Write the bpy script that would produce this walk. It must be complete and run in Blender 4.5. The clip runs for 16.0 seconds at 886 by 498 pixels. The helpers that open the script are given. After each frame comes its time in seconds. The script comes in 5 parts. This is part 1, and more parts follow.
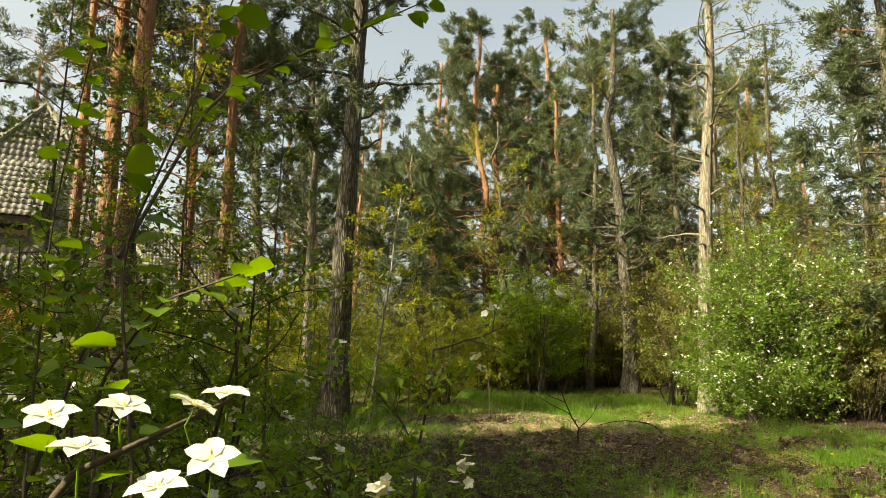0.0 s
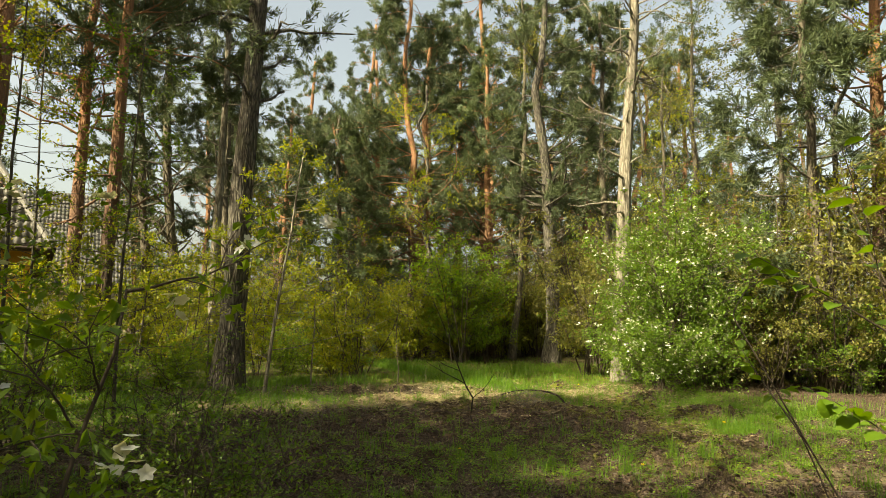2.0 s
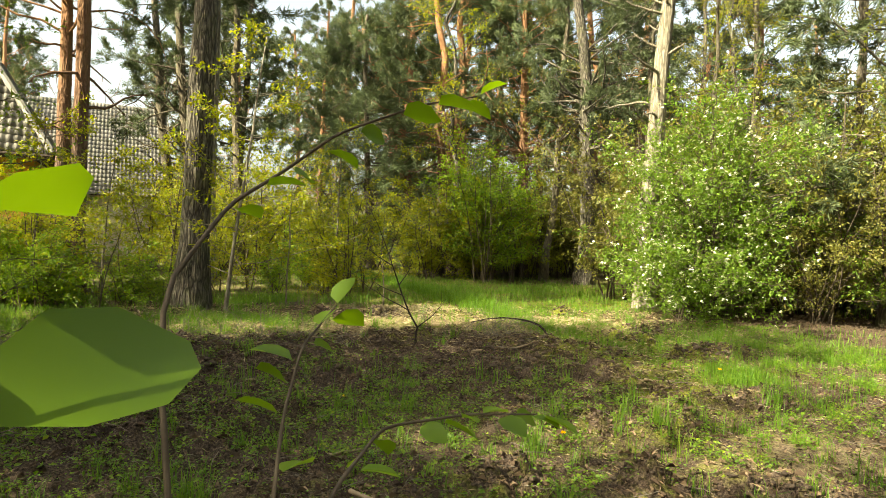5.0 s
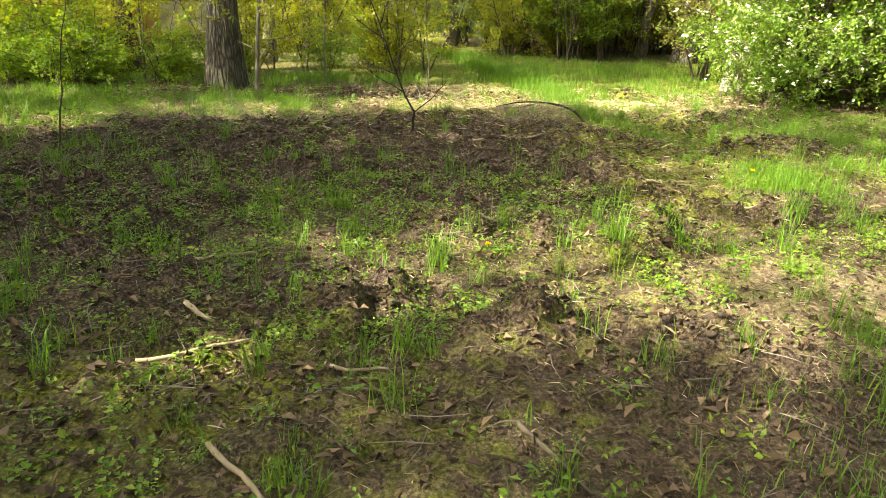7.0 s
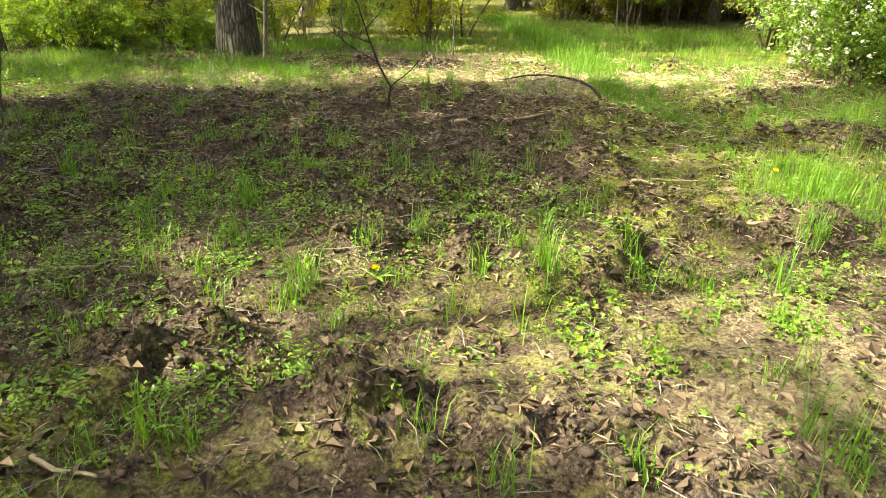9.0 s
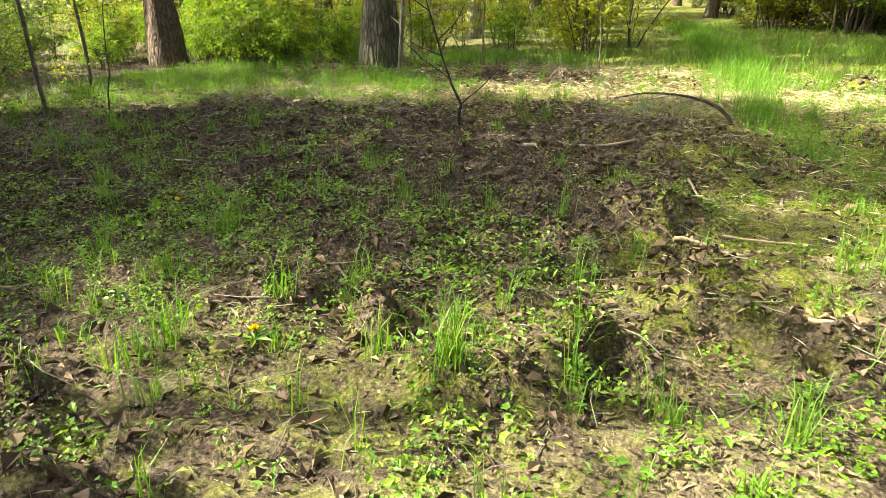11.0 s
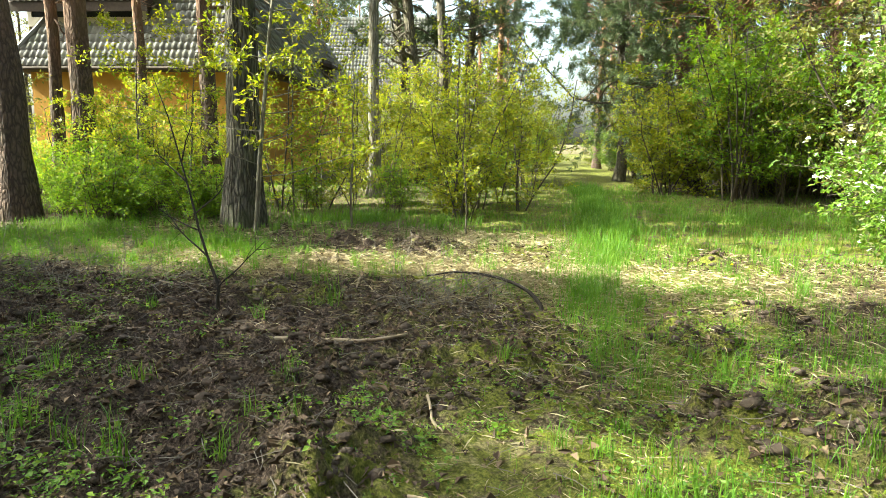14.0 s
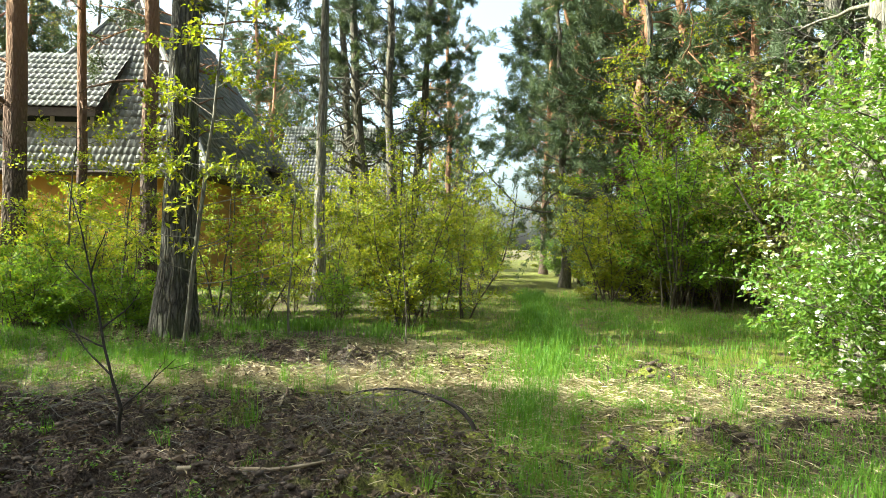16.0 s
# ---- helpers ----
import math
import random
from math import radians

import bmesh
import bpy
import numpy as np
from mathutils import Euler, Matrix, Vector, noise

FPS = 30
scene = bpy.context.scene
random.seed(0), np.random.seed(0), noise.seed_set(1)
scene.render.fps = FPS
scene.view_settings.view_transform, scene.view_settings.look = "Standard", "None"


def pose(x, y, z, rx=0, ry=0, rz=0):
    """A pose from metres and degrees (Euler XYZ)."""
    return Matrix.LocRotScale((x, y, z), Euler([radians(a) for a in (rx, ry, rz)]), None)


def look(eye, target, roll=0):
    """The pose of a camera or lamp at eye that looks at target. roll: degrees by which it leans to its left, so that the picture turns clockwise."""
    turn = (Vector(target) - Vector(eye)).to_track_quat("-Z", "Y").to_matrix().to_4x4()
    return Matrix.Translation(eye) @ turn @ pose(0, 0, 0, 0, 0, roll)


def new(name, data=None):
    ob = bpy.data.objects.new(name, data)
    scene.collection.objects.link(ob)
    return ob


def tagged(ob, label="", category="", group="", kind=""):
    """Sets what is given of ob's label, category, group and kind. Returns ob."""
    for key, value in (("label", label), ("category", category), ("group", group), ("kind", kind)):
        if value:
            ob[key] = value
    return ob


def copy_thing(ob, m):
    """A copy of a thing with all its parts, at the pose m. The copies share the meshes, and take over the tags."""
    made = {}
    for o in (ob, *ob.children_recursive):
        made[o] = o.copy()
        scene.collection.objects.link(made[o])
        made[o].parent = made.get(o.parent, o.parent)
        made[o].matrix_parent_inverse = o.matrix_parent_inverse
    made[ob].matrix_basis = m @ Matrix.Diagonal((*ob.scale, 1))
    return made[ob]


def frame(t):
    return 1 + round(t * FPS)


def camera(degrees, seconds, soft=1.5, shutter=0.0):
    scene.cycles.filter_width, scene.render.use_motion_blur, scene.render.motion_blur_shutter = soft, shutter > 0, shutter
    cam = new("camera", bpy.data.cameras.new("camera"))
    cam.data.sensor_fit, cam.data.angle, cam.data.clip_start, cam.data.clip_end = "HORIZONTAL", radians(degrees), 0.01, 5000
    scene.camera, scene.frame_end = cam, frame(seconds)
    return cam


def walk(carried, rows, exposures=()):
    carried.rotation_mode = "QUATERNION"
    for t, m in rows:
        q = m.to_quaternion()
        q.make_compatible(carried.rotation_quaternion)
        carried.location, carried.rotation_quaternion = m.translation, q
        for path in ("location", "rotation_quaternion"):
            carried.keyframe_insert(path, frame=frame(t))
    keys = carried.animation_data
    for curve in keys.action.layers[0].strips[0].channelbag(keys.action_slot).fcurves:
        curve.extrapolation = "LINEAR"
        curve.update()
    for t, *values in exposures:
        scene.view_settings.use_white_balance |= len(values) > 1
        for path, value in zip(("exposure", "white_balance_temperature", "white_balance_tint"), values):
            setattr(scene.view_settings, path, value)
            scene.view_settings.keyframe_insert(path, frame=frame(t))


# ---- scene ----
cam = camera(69.7, 16.0, soft=0.75)
PATH = [
    (0, (-2.538, -2.625, 1.607), (-2.348, -0.66, 1.927), 0.5),
    (0.5, (-2.333, -2.701, 1.571), (-2.258, -0.726, 1.876), 1.3),
    (1, (-2.061, -2.523, 1.504), (-1.917, -0.548, 1.787), 0.9),
    (1.5, (-1.805, -2.201, 1.513), (-1.506, -0.24, 1.771), 1.1),
    (2, (-1.616, -1.933, 1.516), (-1.246, 0.018, 1.752), 0.7),
    (2.5, (-1.358, -1.657, 1.434), (-0.966, 0.294, 1.629), 0.9),
    (3, (-1.02, -1.366, 1.431), (-0.497, 0.56, 1.564), 0.7),
    (3.2, (-0.894, -1.282, 1.42), (-0.363, 0.643, 1.529), 0.6),
    (5.3, (0.612, -0.218, 1.54), (0.709, 1.779, 1.49), 1.5),
    (5.5, (0.783, -0.147, 1.541), (0.835, 1.851, 1.464), 1.3),
    (6, (1.141, 0.108, 1.454), (1.077, 2.08, 1.126), 1.3),
    (6.5, (1.469, 0.317, 1.469), (1.369, 2.225, 0.876), 1.0),
    (7, (1.768, 0.536, 1.49), (1.609, 2.403, 0.789), 1.1),
    (7.5, (1.982, 0.814, 1.517), (1.767, 2.65, 0.753), 0.9),
    (8, (2.256, 1.072, 1.513), (1.983, 2.891, 0.727), 0.9),
    (8.5, (2.425, 1.361, 1.494), (2.097, 3.164, 0.693), 1.2),
    (9, (2.64, 1.64, 1.45), (2.27, 3.437, 0.653), 0.8),
    (9.2, (2.736, 1.707, 1.441), (2.355, 3.504, 0.65), 0.9),
    (11.3, (3.715, 2.931, 1.393), (2.74, 4.501, 0.628), -0.9),
    (11.5, (3.799, 3.004, 1.402), (2.818, 4.571, 0.64), -0.6),
    (12, (4.063, 3.251, 1.415), (3.058, 4.817, 0.681), -0.8),
    (12.5, (4.135, 3.576, 1.435), (3.127, 5.156, 0.738), -0.1),
    (13, (4.227, 3.899, 1.473), (3.246, 5.552, 0.922), -0.2),
    (13.5, (4.416, 4.147, 1.497), (3.477, 5.863, 1.08), 0.3),
    (14, (4.48, 4.381, 1.507), (3.611, 6.152, 1.176), 0.6),
    (14.5, (4.486, 4.663, 1.506), (3.731, 6.498, 1.259), 0.7),
    (15, (4.515, 4.734, 1.526), (3.879, 6.623, 1.363), 0.8),
    (15.5, (4.572, 4.635, 1.578), (3.921, 6.525, 1.512), 1.2),
    (16, (4.597, 4.599, 1.579), (3.848, 6.453, 1.574), 1.1),
]
walk(cam, [(t, look(eye, target, roll)) for t, eye, target, roll in PATH],
     exposures=[(0.0, 1.38, 8600, 0), (3.2, 1.38, 8600, 0), (5.3, 2.12, 8200, -1), (9.0, 2.65, 7400, -1), (12.5, 2.7, 6900, -5), (16.0, 2.2, 6100, -5)])

# ---- sky and sun ----
SUN_TURN, SUN_UP = radians(242.0), radians(41.0)   # compass turn of the sun, clockwise from +y; height
world = bpy.data.worlds.new("sky")
scene.world = world
world.use_nodes = True
wn = world.node_tree
sky = wn.nodes.new("ShaderNodeTexSky")
sky.sky_type = "NISHITA"
sky.sun_disc = False
sky.sun_elevation, sky.sun_rotation = SUN_UP, SUN_TURN
sky.air_density, sky.dust_density, sky.ozone_density = 1.0, 6.0, 1.0
wn.nodes["Background"].inputs["Strength"].default_value = 0.13
haze = wn.nodes.new("ShaderNodeHueSaturation")
haze.inputs["Saturation"].default_value = 0.75
wn.links.new(sky.outputs[0], haze.inputs["Color"])
wn.links.new(haze.outputs[0], wn.nodes["Background"].inputs[0])
sun = new("sun", bpy.data.lights.new("sun", "SUN"))
sun.data.energy, sun.data.angle, sun.data.color = 5.0, radians(0.55), (1.0, 0.94, 0.82)
to_sun = Vector((math.sin(SUN_TURN) * math.cos(SUN_UP), math.cos(SUN_TURN) * math.cos(SUN_UP), math.sin(SUN_UP)))
sun.rotation_euler = to_sun.to_track_quat("Z", "Y").to_euler()


# ---- materials ----
def nodes_of(name):
    m = bpy.data.materials.new(name)
    m.use_nodes = True
    t = m.node_tree
    return m, t, t.nodes["Principled BSDF"]


def add(t, kind, **values):
    n = t.nodes.new(kind)
    for k, v in values.items():
        n.inputs[k.replace("_", " ")].default_value = v
    return n


def ramp(t, source, stops):
    r = t.nodes.new("ShaderNodeValToRGB")
    while len(r.color_ramp.elements) < len(stops):
        r.color_ramp.elements.new(0.5)
    for e, (p, c) in zip(r.color_ramp.elements, stops):
        e.position, e.color = p, (*c, 1)
    t.links.new(source, r.inputs[0])
    return r.outputs[0]


def blend(t, factor, a, b, mode="MIX"):
    n = t.nodes.new("ShaderNodeMix")
    n.data_type, n.blend_type = "RGBA", mode
    for sock, v in ((n.inputs[0], factor), (n.inputs[6], a), (n.inputs[7], b)):
        if isinstance(v, (int, float, tuple)):
            sock.default_value = v if not isinstance(v, tuple) else (*v, 1)
        else:
            t.links.new(v, sock)
    return n.outputs[2]


def place(t, stretch=(1, 1, 1), where="Object"):
    c, m = t.nodes.new("ShaderNodeTexCoord"), t.nodes.new("ShaderNodeMapping")
    m.inputs["Scale"].default_value = stretch
    t.links.new(c.outputs[where], m.inputs[0])
    return m.outputs[0]


def noisy(t, vector, scale, detail=5.0, rough=0.6):
    n = add(t, "ShaderNodeTexNoise", Scale=scale, Detail=detail, Roughness=rough)
    t.links.new(vector, n.inputs["Vector"])
    return n.outputs[0]


def relief(t, bsdf, height, strength, distance):
    b = add(t, "ShaderNodeBump", Strength=strength, Distance=distance)
    t.links.new(height, b.inputs["Height"])
    t.links.new(b.outputs[0], bsdf.inputs["Normal"])


def leaf_material(name, low, mid, high, glow=0.45, rough=0.45, gloss=0.4):
    """Thin leaves: each island its own tone, part of the light passes through."""
    m, t, b = nodes_of(name)
    g = t.nodes.new("ShaderNodeNewGeometry")
    col = ramp(t, g.outputs["Random Per Island"], [(0.0, low), (0.5, mid), (1.0, high)])
    big = noisy(t, place(t), 0.9, 2.0)
    col = blend(t, ramp(t, big, [(0.35, (0, 0, 0)), (0.7, (0.55, 0.55, 0.55))]), col, mid)
    t.links.new(col, b.inputs["Base Color"])
    b.inputs["Roughness"].default_value = rough
    b.inputs["Specular IOR Level"].default_value = gloss
    tr = t.nodes.new("ShaderNodeBsdfTranslucent")
    warm = blend(t, 1.0, col, (1.25, 1.15, 0.5), "MULTIPLY")
    t.links.new(warm, tr.inputs[0])
    mix = t.nodes.new("ShaderNodeMixShader")
    mix.inputs[0].default_value = glow
    t.links.new(b.outputs[0], mix.inputs[1])
    t.links.new(tr.outputs[0], mix.inputs[2])
    t.links.new(mix.outputs[0], t.nodes["Material Output"].inputs[0])
    return m


def bark_material(name, dark, light, moss=(0.09, 0.10, 0.04), moss_amount=0.4, stretch=5.0, upper=None, depth=0.03):
    m, t, b = nodes_of(name)
    v = place(t, (1, 1, 1.0 / stretch))
    vor = add(t, "ShaderNodeTexVoronoi", Scale=15.0)
    vor.feature = "DISTANCE_TO_EDGE"
    wob = add(t, "ShaderNodeTexNoise", Scale=9.0, Detail=4.0)
    t.links.new(v, wob.inputs["Vector"])
    off = t.nodes.new("ShaderNodeVectorMath")
    off.operation = "MULTIPLY_ADD"
    off.inputs[1].default_value = (0.12, 0.12, 0.12)
    t.links.new(wob.outputs["Color"], off.inputs[0])
    t.links.new(v, off.inputs[2])
    t.links.new(off.outputs[0], vor.inputs["Vector"])
    grain = noisy(t, place(t, (1, 1, 0.35)), 30.0, 6.0)
    plates = ramp(t, vor.outputs["Distance"], [(0.0, dark), (0.22, light)])
    col = blend(t, ramp(t, grain, [(0.3, (0.2, 0.2, 0.2)), (0.75, (0.9, 0.9, 0.9))]), dark, plates)
    if upper:
        c = t.nodes.new("ShaderNodeTexCoord")
        s = t.nodes.new("ShaderNodeSeparateXYZ")
        t.links.new(c.outputs["Object"], s.inputs[0])
        mr = add(t, "ShaderNodeMapRange", From_Min=upper[0], From_Max=upper[1])
        t.links.new(s.outputs["Z"], mr.inputs[0])
        flake = blend(t, grain, upper[2], tuple(c * 0.55 for c in upper[2]))
        col = blend(t, mr.outputs[0], col, flake)
    patch = noisy(t, place(t), 2.2, 4.0)
    col = blend(t, ramp(t, patch, [(0.5, (0, 0, 0)), (0.7, (moss_amount,) * 3)]), col, moss)
    t.links.new(col, b.inputs["Base Color"])
    b.inputs["Roughness"].default_value = 0.9
    b.inputs["Specular IOR Level"].default_value = 0.2
    relief(t, b, vor.outputs["Distance"], 1.0, depth * 1.6)
    return m


def plain_material(name, a, c, scale=8.0, rough=0.85, bump=0.3, where="Object"):
    m, t, b = nodes_of(name)
    v = place(t, where=where)
    n1, n2 = noisy(t, v, scale, 6.0), noisy(t, v, scale * 0.12, 3.0)
    col = blend(t, n1, a, c)
    col = blend(t, ramp(t, n2, [(0.3, (0.0,) * 3), (0.75, (0.5,) * 3)]), col, tuple(x * 0.6 for x in a))
    t.links.new(col, b.inputs["Base Color"])
    b.inputs["Roughness"].default_value = rough
    b.inputs["Specular IOR Level"].default_value = 0.25
    relief(t, b, n1, bump, 0.02)
    return m


def island_material(name, low, mid, high, rough=0.8):
    m, t, b = nodes_of(name)
    g = t.nodes.new("ShaderNodeNewGeometry")
    col = ramp(t, g.outputs["Random Per Island"], [(0.0, low), (0.5, mid), (1.0, high)])
    fine = noisy(t, place(t), 60.0, 3.0)
    col = blend(t, fine, col, blend(t, 1.0, col, (0.6, 0.6, 0.6), "MULTIPLY"))
    t.links.new(col, b.inputs["Base Color"])
    b.inputs["Roughness"].default_value = rough
    b.inputs["Specular IOR Level"].default_value = 0.2
    return m


BARK_OAK = bark_material("furrowed_bark", (0.034, 0.030, 0.025), (0.23, 0.21, 0.17), moss_amount=0.55, stretch=6.0, depth=0.05)
BARK_PINE = bark_material("pine_bark", (0.05, 0.035, 0.028), (0.19, 0.13, 0.10), stretch=3.5, moss_amount=0.15,
                          upper=(3.0, 8.0, (0.36, 0.19, 0.105)))
BARK_GREY = bark_material("grey_bark", (0.07, 0.06, 0.045), (0.20, 0.175, 0.13), stretch=4.0, moss_amount=0.4)
BARK_PALE = bark_material("pale_bark", (0.11, 0.095, 0.07), (0.36, 0.335, 0.27), stretch=8.0, moss_amount=0.2, depth=0.015)
TWIG = plain_material("twig_bark", (0.05, 0.04, 0.03), (0.12, 0.095, 0.07), 40.0)
TWIG_GREY = plain_material("grey_dead_twig", (0.13, 0.11, 0.09), (0.24, 0.21, 0.17), 30.0)
TWIG_BLACK = plain_material("dark_wet_twig", (0.018, 0.014, 0.012), (0.05, 0.04, 0.032), 40.0)
WOOD_DRY = plain_material("bleached_stick", (0.20, 0.15, 0.10), (0.38, 0.31, 0.21), 25.0)
NEEDLE = leaf_material("pine_needles", (0.045, 0.068, 0.034), (0.075, 0.105, 0.050), (0.12, 0.15, 0.07), 0.2, 0.5, 0.35)
NEEDLE_LIGHT = leaf_material("young_pine_needles", (0.06, 0.10, 0.05), (0.10, 0.14, 0.07), (0.15, 0.18, 0.085), 0.25, 0.55, 0.3)
LEAF_YOUNG = leaf_material("young_yellow_green_leaves", (0.14, 0.21, 0.016), (0.22, 0.27, 0.020), (0.34, 0.31, 0.025), 0.55)
LEAF_GREEN = leaf_material("fresh_green_leaves", (0.07, 0.15, 0.018), (0.11, 0.20, 0.025), (0.19, 0.26, 0.030), 0.5)
LEAF_FRESH = leaf_material("bright_beech_leaves", (0.10, 0.21, 0.018), (0.16, 0.28, 0.022), (0.25, 0.33, 0.03), 0.55)
LEAF_OLIVE = leaf_material("olive_leaves", (0.11, 0.13, 0.03), (0.17, 0.18, 0.045), (0.24, 0.22, 0.06), 0.45)
LEAF_PALE = leaf_material("pale_blossoming_shrub_leaves", (0.075, 0.16, 0.018), (0.12, 0.22, 0.025), (0.19, 0.28, 0.045), 0.5)
LEAF_NEAR = leaf_material("hazel_leaves", (0.10, 0.20, 0.016), (0.15, 0.26, 0.02), (0.22, 0.31, 0.028), 0.55, 0.5)
LEAF_WEED = leaf_material("weed_leaves", (0.06, 0.14, 0.014), (0.11, 0.21, 0.02), (0.23, 0.31, 0.03), 0.45)
GRASS = leaf_material("grass_blades", (0.06, 0.15, 0.016), (0.10, 0.22, 0.02), (0.18, 0.28, 0.035), 0.45, 0.5)
STRAW = island_material("dry_straw", (0.26, 0.20, 0.11), (0.44, 0.36, 0.21), (0.60, 0.52, 0.33))
LITTER = island_material("dead_leaves", (0.045, 0.030, 0.022), (0.11, 0.075, 0.05), (0.23, 0.165, 0.105))
CLOD = plain_material("dug_soil", (0.045, 0.033, 0.025), (0.115, 0.086, 0.064), 30.0, 0.95, 0.8)
MOSS = plain_material("moss", (0.09, 0.11, 0.015), (0.22, 0.22, 0.03), 45.0, 0.95, 0.8)
PETAL = leaf_material("white_petals", (0.62, 0.64, 0.59), (0.68, 0.70, 0.65), (0.75, 0.76, 0.72), 0.3)
YELLOW = leaf_material("yellow_florets", (0.75, 0.50, 0.01), (0.82, 0.58, 0.015), (0.85, 0.64, 0.03), 0.2)
PLASTER = plain_material("ochre_render", (0.42, 0.22, 0.045), (0.52, 0.29, 0.07), 5.0, 0.9, 0.15)
BOARD = plain_material("weathered_dark_boards", (0.035, 0.026, 0.02), (0.08, 0.06, 0.045), 12.0)
PALE_WALL = plain_material("pale_weathered_render", (0.45, 0.40, 0.33), (0.56, 0.52, 0.44), 6.0, 0.9, 0.1)
PANE = plain_material("dusty_window_glass", (0.03, 0.035, 0.04), (0.05, 0.055, 0.06), 3.0, 0.12, 0.02)


def tile_material(name):
    m, t, b = nodes_of(name)
    o, g = t.nodes.new("ShaderNodeObjectInfo"), t.nodes.new("ShaderNodeNewGeometry")
    s = t.nodes.new("ShaderNodeMath")
    t.links.new(o.outputs["Random"], s.inputs[0])
    t.links.new(g.outputs["Random Per Island"], s.inputs[1])
    fr = t.nodes.new("ShaderNodeMath")
    fr.operation = "FRACT"
    t.links.new(s.outputs[0], fr.inputs[0])
    col = ramp(t, fr.outputs[0], [(0.0, (0.10, 0.095, 0.085)), (0.5, (0.17, 0.163, 0.147)), (1.0, (0.25, 0.238, 0.212))])
    lich = noisy(t, place(t, where="Generated"), 5.0, 5.0)
    col = blend(t, ramp(t, lich, [(0.45, (0, 0, 0)), (0.75, (0.6, 0.6, 0.6))]), col, (0.13, 0.14, 0.07))
    t.links.new(col, b.inputs["Base Color"])
    b.inputs["Roughness"].default_value = 0.75
    return m


TILE = tile_material("lichened_clay_tiles")


def ground_material():
    m, t, b = nodes_of("woodland_floor")
    a = t.nodes.new("ShaderNodeVertexColor")
    a.layer_name = "cover"
    s = t.nodes.new("ShaderNodeSeparateColor")
    t.links.new(a.outputs[0], s.inputs[0])
    v = place(t)
    fine, mid, big = noisy(t, v, 55.0, 8.0, 0.7), noisy(t, v, 9.0, 6.0), noisy(t, v, 1.1, 4.0)
    litter = ramp(t, fine, [(0.34, (0.035, 0.025, 0.018)), (0.52, (0.105, 0.076, 0.052)), (0.70, (0.25, 0.19, 0.13))])
    soil = ramp(t, fine, [(0.36, (0.018, 0.012, 0.010)), (0.52, (0.088, 0.063, 0.048)), (0.68, (0.22, 0.165, 0.125))])
    moss = ramp(t, fine, [(0.34, (0.045, 0.055, 0.010)), (0.53, (0.15, 0.165, 0.022)), (0.70, (0.29, 0.28, 0.05))])
    straw = ramp(t, fine, [(0.34, (0.15, 0.11, 0.065)), (0.52, (0.38, 0.305, 0.185)), (0.70, (0.58, 0.50, 0.32))])

    def mask(channel, noise_out, sharp):
        q = t.nodes.new("ShaderNodeMath")
        q.operation = "MULTIPLY_ADD"
        t.links.new(noise_out, q.inputs[0])
        q.inputs[1].default_value = 1.1
        t.links.new(channel, q.inputs[2])
        return ramp(t, q.outputs[0], [(1.0 - sharp, (0, 0, 0)), (1.0 + sharp * 0.2, (1, 1, 1))])
    col = blend(t, mask(s.outputs[0], mid, 0.22), litter, soil)
    col = blend(t, mask(s.outputs[2], mid, 0.3), col, straw)
    col = blend(t, mask(s.outputs[1], mid, 0.3), col, moss)
    patch = noisy(t, v, 3.2, 5.0, 0.7)
    col = blend(t, ramp(t, patch, [(0.51, (0, 0, 0)), (0.59, (0.8, 0.8, 0.8))]), col, soil)
    col = blend(t, ramp(t, big, [(0.4, (0, 0, 0)), (0.75, (0.35, 0.35, 0.35))]), col, soil)
    t.links.new(col, b.inputs["Base Color"])
    b.inputs["Roughness"].default_value = 0.95
    b.inputs["Specular IOR Level"].default_value = 0.15
    relief(t, b, fine, 1.0, 0.04)
    return m


GROUND = ground_material()


